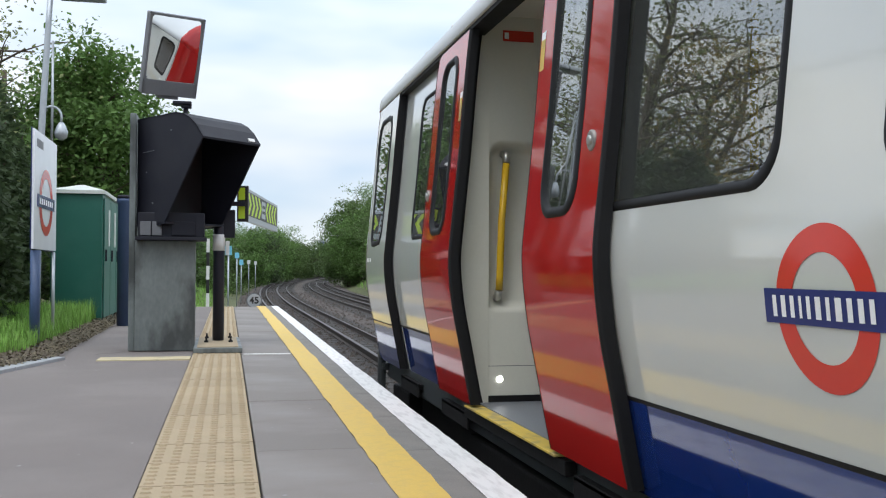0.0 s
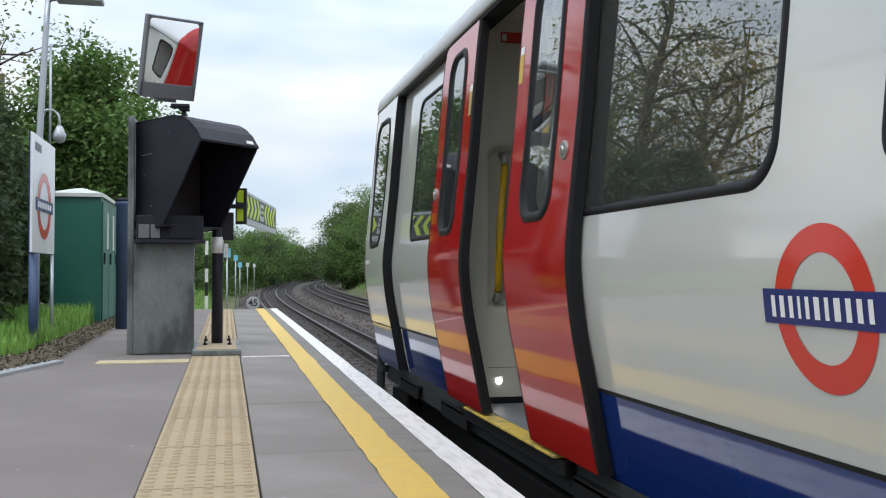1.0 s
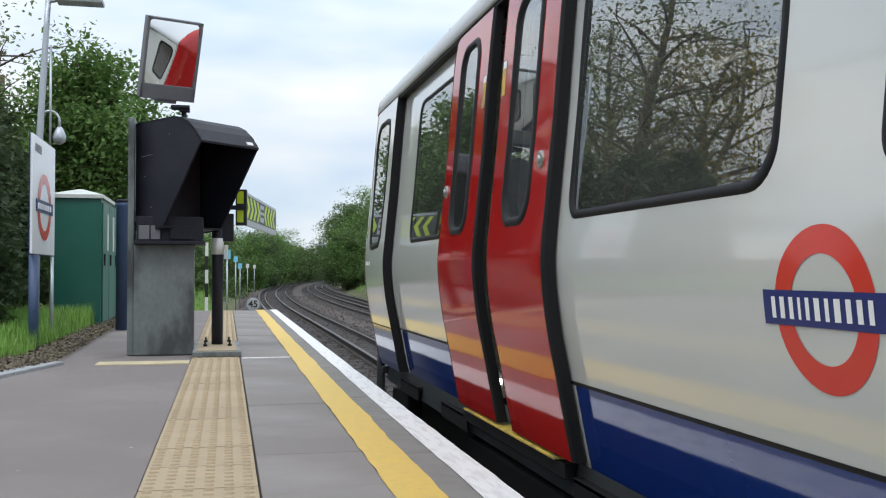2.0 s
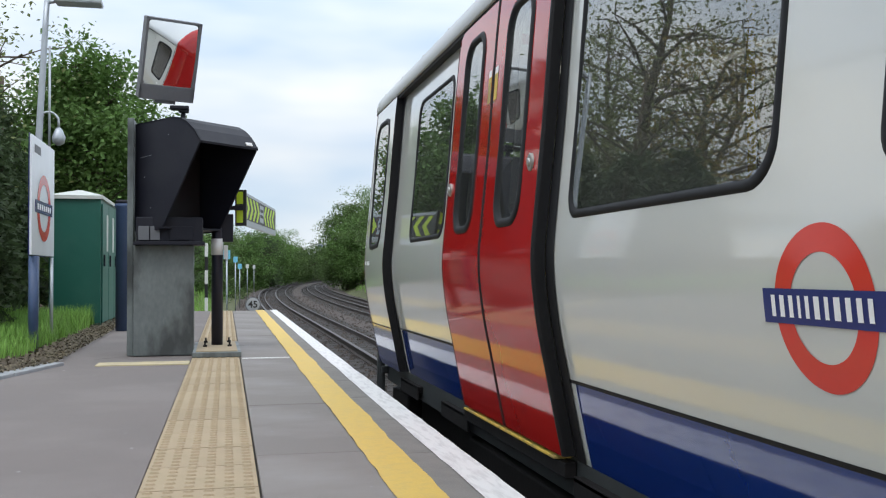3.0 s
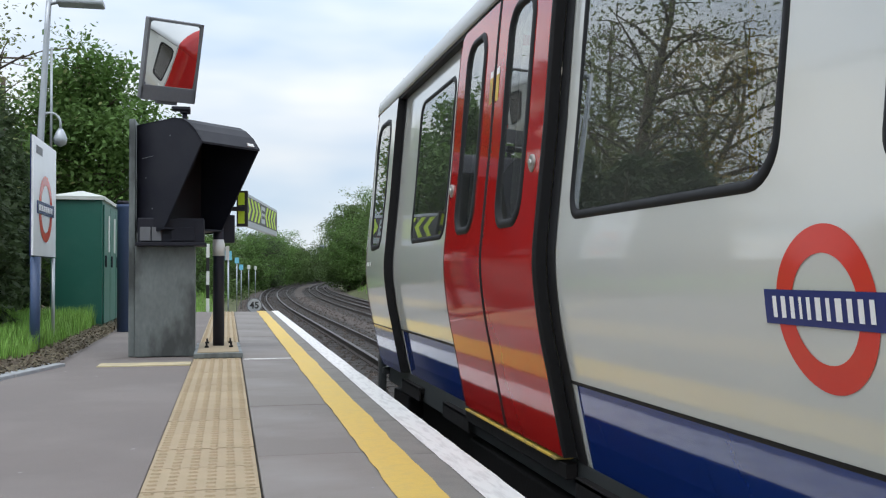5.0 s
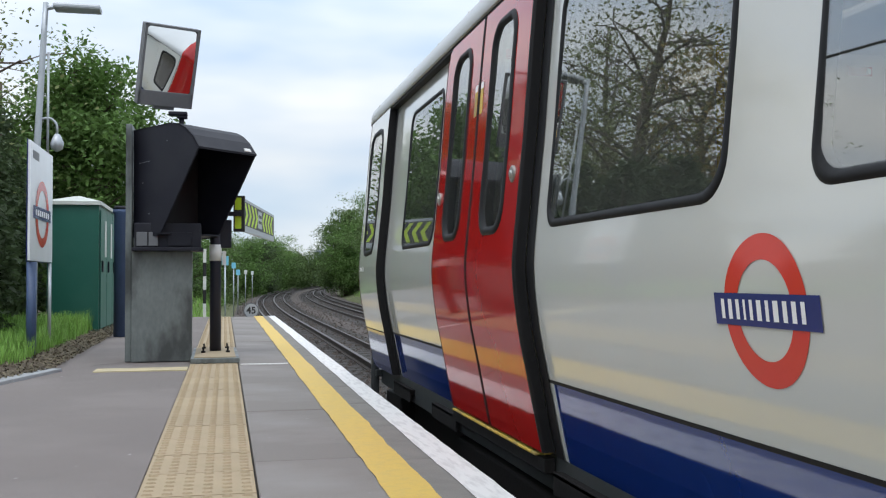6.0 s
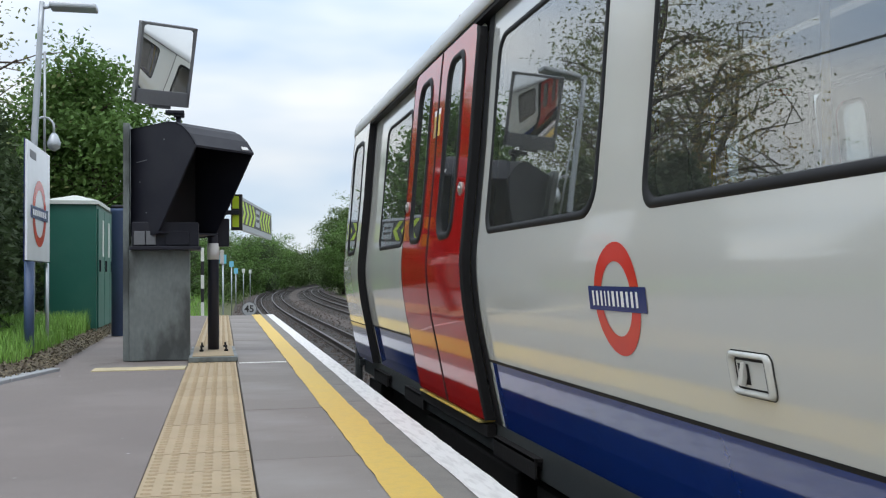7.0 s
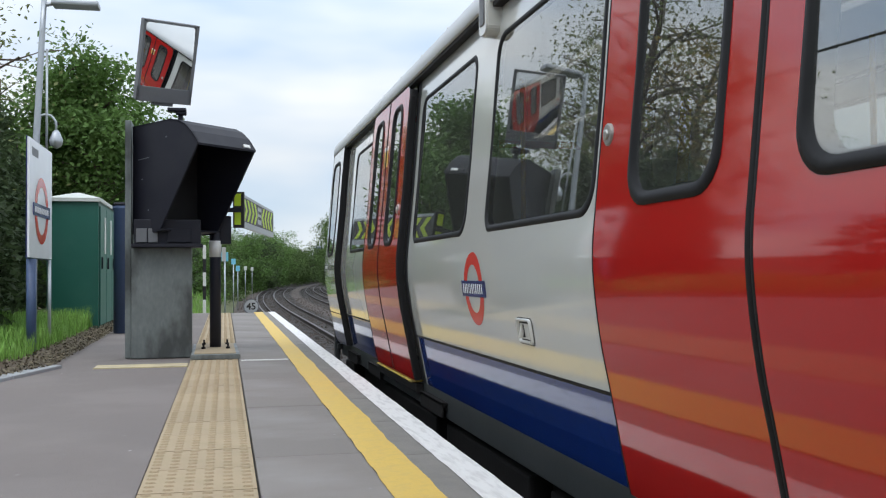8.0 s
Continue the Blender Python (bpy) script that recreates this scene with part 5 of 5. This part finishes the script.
bm = bmesh.new()
tube(bm, [(-1.13, 12.95, 0.0), (-1.13, 12.95, 1.52), (-1.13, 12.95, 1.54), (-1.13, 12.95, 1.58)], [0.095, 0.095, 0.112, 0.105], 20)
t = thing("bollard_column", (-1.13, 12.95, 0), "blue round steel column with a dark cap", "column")
part("column", bm, M_BLUEBIN, t, "scuffed blue steel tube", origin=Vector((-1.13, 12.95, 0)))
bm = bmesh.new()
tube(bm, [(-1.13, 12.95, 1.582), (-1.13, 12.95, 1.62)], [0.112, 0.09], 20)
part("cap", bm, M_HOOD, t, "dark cap", origin=Vector((-1.13, 12.95, 0)))


def lamp_post():
    o = Vector((-1.98, 12.0, 0))
    t = thing("street_lamp", o, "tall galvanised lamp post with flat lantern and dome camera", "lamp post")
    p = lambda n, bm, m, l="": part(n, bm, m, t, l, origin=o)
    bm = bmesh.new()
    tube(bm, [(-2.02, 12, 0.05), (-2.0, 12, 1.9), (-1.97, 12, 2.3), (-1.91, 12, 3.5), (-1.89, 12, 3.87)], [0.06, 0.05, 0.038, 0.033, 0.03], 14)
    p("pole", bm, M_GALV, "galvanised steel pole")
    bm = bmesh.new()
    tube(bm, [(-1.90, 12, 3.80), (-1.78, 12, 3.83)], 0.025, 10)
    p("arm", bm, M_GALV, "short arm")
    p("lantern", bx((-1.80, 11.86, 3.79), (-1.29, 12.12, 3.85), 0.02), M_GALV, "flat grey lantern")
    bm = bmesh.new()
    tube(bm, [(-1.86, 12, 1.9), (-1.86, 12, 3.3)], 0.014, 8)
    p("conduit", bm, M_GALV, "thin conduit")
    bm = bmesh.new()
    pts = [(-1.96, 12, 2.50)] + [(-1.87 + 0.11 * math.cos(a), 12, 2.44 + 0.11 * math.sin(a)) for a in [radians(k) for k in range(120, -1, -20)]] + [(-1.76, 12, 2.36)]
    tube(bm, pts, 0.014, 8)
    p("camera_bracket", bm, M_GALV, "swan-neck bracket")
    bm = bmesh.new()
    tube(bm, [(-1.76, 12, 2.37), (-1.76, 12, 2.33), (-1.76, 12, 2.26), (-1.76, 12, 2.20), (-1.76, 12, 2.17)], [0.025, 0.05, 0.075, 0.065, 0.02], 16)
    p("dome_camera", bm, M_GALV, "grey dome camera")
    return t


lamp_post()


def speed_sign():
    o = Vector((0.675, 19.35, -1.2))
    t = thing("speed_sign", o, "small round grey speed sign reading 45 at the platform end", "sign")
    bm = bmesh.new()
    tube(bm, [(0.675, 19.36, 0.10), (0.675, 19.345, 0.10)], 0.148, 32)
    part("disc", bm, M_FRAMEGREY, t, "dark rim disc", origin=o)
    bm = bmesh.new()
    tube(bm, [(0.675, 19.344, 0.10), (0.675, 19.338, 0.10)], 0.128, 32)
    part("face", bm, M_GALV, t, "grey face", origin=o)
    cu = bpy.data.curves.new("number", "FONT")
    cu.body, cu.size, cu.align_x, cu.align_y, cu.extrude, cu.offset = "45", 0.18, "CENTER", "CENTER", 0.002, 0.004
    cu.materials.append(M_SIGNBLACK)
    ob = new("number", cu)
    ob.parent = t
    ob.matrix_basis = pose(0.0, -0.017, 1.30, 90, 0, 0)
    bm = bmesh.new()
    tube(bm, [(0.675, 19.38, -1.2), (0.675, 19.38, 0.15)], 0.025, 10)
    part("post", bm, M_GALV, t, "thin post", origin=o)
    return t


speed_sign()


def marker_post(x, y, top, material, label, w=0.20):
    g = rise(x, y) - 0.05
    o = Vector((x, y, g))
    t = thing("marker_post", o, label, "marker post", "marker posts beside the line")
    bm = bmesh.new()
    tube(bm, [(x, y, g), (x, y, top)], 0.024, 8)
    part("post", bm, M_GALV, t, "thin grey post", origin=o)
    part("tag", bx((x - w / 2, y - 0.06, top - 0.27), (x + w / 2, y - 0.04, top), 0.006), material, t, "", origin=o)


marker_post(0.29, 30, 1.37, M_TAGBLUE, "thin post with a pale blue plate")
marker_post(0.86, 48, 1.45, M_TAGBLUE, "thin post with a pale blue plate")
marker_post(1.15, 52, 1.15, M_TAGBLUE, "thin post with a pale blue plate")
marker_post(2.0, 68, 1.25, M_CABTOP, "thin post with a pale grey plate")
marker_post(2.8, 78, 1.25, M_CABTOP, "thin post with a pale grey plate")

# lattice ladder post behind the dark post
o = Vector((-0.22, 21.0, -1.2))
t = thing("relay_post", o, "black and white banded trackside post", "post")
for k in range(9):
    part("band", bx((-0.24, 20.97, -1.2 + 0.28 * k), (-0.175, 21.03, -1.2 + 0.28 * (k + 1)), 0.006), M_SIGNBLACK if k % 2 else M_BANDWHITE, t, "", origin=o)


# ---- plants ----
def leaves(r, centres, per, spread, size, flat=0.55):
    """Small bent leaves scattered round clump centres."""
    v, f = [], []
    for c in centres:
        for _ in range(per):
            p = Vector(c) + Vector((r.triangular(-2, 2), r.triangular(-2, 2), r.triangular(-1.5, 1.5))) * spread
            a, b, s = r.uniform(0, 6.283), r.uniform(-0.9, 0.9), size * r.uniform(0.6, 1.3)
            d = Vector((math.cos(a) * math.cos(b), math.sin(a) * math.cos(b), math.sin(b)))
            n = Vector((r.gauss(0, 0.6), r.gauss(0, 0.6), 1)).normalized()
            w = d.cross(n).normalized() * s * flat * 0.5
            tip = p + d * s - n * s * 0.15
            k = len(v)
            v += [tuple(p), tuple(p + d * s * 0.5 + w), tuple(tip), tuple(p + d * s * 0.5 - w)]
            f += [(k, k + 1, k + 2), (k, k + 2, k + 3)]
    return v, f


def tree(x, y, z, height, spread, clumps, per, size, material, seed, label, low=0.25, trunk=0.16, loose=0.30, name="tree", squash=1.0):
    """Tapered trunk, forking limbs and a crown of leaf clumps round the limb ends."""
    r = random.Random(seed)
    o = Vector((x, y, z))
    t = thing(name, o, label, "tree", label.split(" with ")[0] + "s")
    bm = bmesh.new()
    tips = []
    top = o + Vector((r.uniform(-0.2, 0.2), r.uniform(-0.2, 0.2), height * 0.86))
    path = [o - Vector((0, 0, 0.3))] + [o + (top - o) * k + Vector((r.uniform(-1, 1), r.uniform(-1, 1), 0)) * 0.05 * height * k for k in (0.15, 0.35, 0.55, 0.75, 1.0)]
    tube(bm, path, [trunk * (1.25 - 1.15 * k / 5) for k in range(6)], 9)
    n = max(7, int(clumps ** 0.5 * 1.4))
    for i in range(n):
        k = low + (0.97 - low) * (i + 0.5) / n
        j = min(4, int(k * 5))
        s = path[j].lerp(path[j + 1], k * 5 - j if k < 1 else 1)
        a = i * 2.4 + r.uniform(-0.5, 0.5)
        prof = math.sin(math.pi * min(1, 0.18 + 0.80 * (k - low) / (1 - low))) ** 0.6
        ln = spread * prof * r.uniform(0.75, 1.1)
        d = Vector((math.cos(a), math.sin(a) * squash, r.uniform(0.15, 0.7)))
        e = s + d * ln
        mid = s.lerp(e, 0.5) + Vector((0, 0, 0.08 * ln))
        tube(bm, [s, mid, e], [trunk * 0.42 * (1.1 - k * 0.7), trunk * 0.26 * (1.1 - k * 0.7), 0.012], 6, False)
        for q in range(4):
            st = s.lerp(e, r.uniform(0.35, 1.0))
            en = st + Vector((r.gauss(0, 1), r.gauss(0, 1) * squash, r.uniform(-0.1, 0.9))) * ln * 0.32
            tube(bm, [st, (st + en) / 2 + Vector((0, 0, 0.04)), en], [trunk * 0.12, trunk * 0.08, 0.006], 5, False)
            tips += [en, st.lerp(en, 0.55)]
        tips.append(e)
    part("trunk", bm, M_BARK, t, "dark branching trunk", origin=o)
    cs = []
    for i in range(clumps):
        b = tips[i % len(tips)]
        cs.append(b + Vector((r.triangular(-2, 2), r.triangular(-2, 2) * squash, r.triangular(-1.6, 1.6))) * loose * spread * 0.5)
    part("crown", leaves(r, cs, per, loose * spread * 0.30, size), material, t, "", origin=o)
    return t


def bush(x, y, z, w, d, h, clumps, per, size, material, seed, label, name="bush"):
    """A dense shrub: short stems and leaf clumps over an uneven mound."""
    r = random.Random(seed)
    o = Vector((x, y, z))
    t = thing(name, o, label, "bush", "bushes beside the platform")
    bm = bmesh.new()
    for i in range(6):
        e = o + Vector((r.uniform(-0.4, 0.4) * w, r.uniform(-0.4, 0.4) * d, h * r.uniform(0.6, 0.9)))
        tube(bm, [o + Vector((r.uniform(-0.2, 0.2) * w, r.uniform(-0.2, 0.2) * d, -0.2)), o.lerp(e, 0.5), e], [0.05, 0.035, 0.01], 6, False)
    part("stems", bm, M_BARK, t, "dark stems", origin=o)
    cs = []
    for i in range(clumps):
        a, q = r.uniform(0, 6.283), r.random() ** 0.4
        hh = r.random()
        k = (1 - max(0, hh - 0.45) ** 2 * 2.4) * (0.85 + 0.35 * noise.noise((a * 1.2, hh * 3, seed)))
        cs.append(o + Vector((math.cos(a) * w / 2 * q * k, math.sin(a) * d / 2 * q * k, h * hh * (0.92 + 0.2 * noise.noise((a, q * 2, seed + 9))))))
    part("foliage", leaves(r, cs, per, min(w, h) * 0.06, size), material, t, "", origin=o)
    return t


# beside the platform
bush(-2.55, 10.2, 0.05, 1.3, 2.2, 2.75, 560, 34, 0.105, M_LEAFDARK, 11, "dense dark ivy thicket beside the platform")
bush(-3.0, 12.6, 0.05, 1.6, 2.6, 3.1, 560, 34, 0.115, M_LEAFDARK, 12, "dense dark ivy thicket beside the platform")
bush(-3.3, 15.2, 0.1, 1.8, 2.6, 3.1, 480, 32, 0.12, M_LEAFDARK, 13, "dense dark ivy thicket beside the platform")
tree(-2.35, 21.5, -0.2, 6.0, 1.45, 700, 46, 0.13, M_LEAF, 21, "broad bushy tree with bright green spring leaves", 0.05, 0.15, 0.55)
tree(-3.7, 23.0, -0.2, 5.7, 1.5, 480, 42, 0.14, M_LEAF, 22, "broad bushy tree with bright green spring leaves", 0.05, 0.13, 0.5)
tree(-3.75, 14.5, 0.1, 5.8, 1.5, 110, 9, 0.075, M_LEAFOLIVE, 23, "tall thin-leaved tree with open branches", 0.35, 0.10, 0.55)
# trees seen in the train's windows
for i, (x, y, h, s, m) in enumerate(((-4.75, 17.4, 10.0, 1.6, M_LEAFOLIVE), (-6.5, 23.5, 9.5, 1.9, M_LEAFOLIVE), (-8.9, 29.0, 11.0, 2.9, M_LEAFOLIVE), (-9.2, 22.3, 9.6, 2.3, M_LEAFOLIVE), (-6.5, 17.5, 7.4, 1.5, M_LEAFGOLD), (-8.5, 2.6, 8.0, 2.8, M_LEAFOLIVE), (-6.5, -3.0, 7.0, 2.6, M_LEAF), (-7.5, -8.5, 8.0, 2.8, M_LEAF))):
    tree(x, y, 0.4, h, s, 340, 20, 0.095, m, 31 + i, "open spring tree with thin olive leaves behind the platform", 0.22, 0.17, 0.5)
for i, y in enumerate((-10, -7.5, -5, -2.5, 0, 2.5, 5, 7.6)):
    bush(-3.6 - 0.4 * (i % 2), y, 0.1, 1.8, 2.8, 1.7 + 0.3 * (i % 3), 170, 24, 0.11, M_LEAFDARK, 50 + i, "dark green hedge along the back of the platform", "hedge_bush")

# overhead cable behind the platform
t = thing("overhead_cable", (-8.7, -24, 0), "black cable strung between two timber poles", "cable")
bm = bmesh.new()
tube(bm, [(-8.7, -24 + 68 * k / 16, 5.15 + 0.208 * k - 0.2 * (1 - ((k - 8) / 8) ** 2)) for k in range(17)], 0.032, 6)
part("wire", bm, M_RUBBER, t, "black wire", origin=Vector((-8.7, -24, 0)))
for y, top in ((-24, 5.5), (44, 8.85)):
    bm = bmesh.new()
    tube(bm, [(-8.7, y, -1.2), (-8.7, y, top)], [0.13, 0.10], 10)
    part("pole", bm, M_BARK, t, "timber pole", origin=Vector((-8.7, -24, 0)))

# along the line
left = [(-1.6, 34, 3.2, 1.5), (-2.2, 42, 4.2, 1.9), (-1.0, 52, 4.2, 1.9), (0.1, 62, 4.6, 2.1), (1.0, 72, 4.9, 2.2), (1.6, 82, 5.2, 2.4), (3.2, 96, 5.6, 2.7), (5.0, 112, 6.0, 3.0), (7.0, 128, 6.3, 3.2),
        (10, 146, 6.4, 3.4), (13.5, 164, 6.2, 3.6), (10, 185, 8.0, 4.2), (17.5, 188, 5.6, 4.0), (22.5, 198, 5.6, 4.2), (28, 210, 6.4, 4.6), (34, 220, 7.5, 5.0)]
for i, (x, y, h, s) in enumerate(left):
    tree(x - (1.9 if y < 90 else 0.9), y, rise(x, y) - 0.1, h, s, 260, 60, 0.09 + 0.0011 * y, (M_LEAFFAR, M_LEAF, M_LEAFDARK, M_LEAF, M_LEAFFAR)[i % 5], 70 + i, "leafy trackside tree on the far cutting", 0.06, 0.13, 0.45)
right = [(12.2, 99, 9.9, 2.2), (11.4, 58, 4.4, 1.8), (12.5, 68, 6.0, 2.3), (13.4, 78, 7.2, 2.6), (15.4, 86, 8.6, 3.1), (13.2, 96, 7.8, 2.8), (16.4, 100, 9.8, 3.6), (14.6, 110, 9.0, 3.4), (19.5, 122, 10.0, 4.0), (22.5, 138, 10.0, 4.2), (27, 155, 10.5, 4.4), (33, 175, 11, 5.0)]
for i, (x, y, h, s) in enumerate(right):
    tree(x + 0.5, y, rise(x, y) - 0.1, h, s, 420, 60, 0.09 + 0.0011 * y, (M_LEAFFAR, M_LEAF, M_LEAF, M_LEAFFAR)[i % 4], 90 + i, "leafy tree on the bank across the line", 0.05, 0.15, 0.45)


def bank_spot(r):
    y = 20 + 70 * r.random() ** 1.5
    if r.random() < 0.6:
        x = centre(y) - 3.3 - 3.5 * r.random()
    else:
        x = centre(y) + 7.0 + 4 * r.random()
    return x, y, rise(x, y)


blades("bank_grass", 16000, bank_spot, 0.55, M_GRASS, 8, "rough green grass and weeds on the cutting banks")

# far office block above the trees
t = thing("distant_tower", (40.5, 420, 0), "pale glass tower block far beyond the trees", "building")
part("wall", bx((41.0, 416, -1), (44.2, 424, 12.6)), M_GALV, t, "pale glazed walls", origin=Vector((40.5, 420, 0)))
for k in range(4):
    for j in range(3):
        part("window", bx((41.2 + 1.0 * j, 415.8, 6.5 + 1.5 * k), (41.9 + 1.0 * j, 415.95, 7.4 + 1.5 * k)), M_BLUEBIN, t, "", origin=Vector((40.5, 420, 0)))


# ---- movement ----
RUN = ((0.0, 0.0), (4.7, 0.0), (5.3, 0.005), (5.5, 0.03), (5.8, 0.125), (6.0, 0.238), (6.25, 0.385), (6.5, 0.573), (6.75, 0.84), (7.0, 1.152), (7.25, 1.53), (7.5, 1.955), (7.75, 2.485), (8.0, 3.075))
SLIDE = ((0.0, 0.677), (0.25, 0.625), (0.5, 0.560), (1.0, 0.408), (1.5, 0.265), (2.0, 0.125), (2.3, 0.035), (2.5, 0.0), (2.8, 0.0), (8.0, 0.0))


def motions():
    walk(train, [(t, Matrix.Translation(STAND + Vector((0, s * TRAIN_SIZE, 0)))) for t, s in RUN])
    for leaf, way, side in LEAVES:
        if side > 0:
            walk(leaf, [(t, Matrix.Translation((0, way * s * TRAIN_SIZE, 0))) for t, s in SLIDE])


motions()
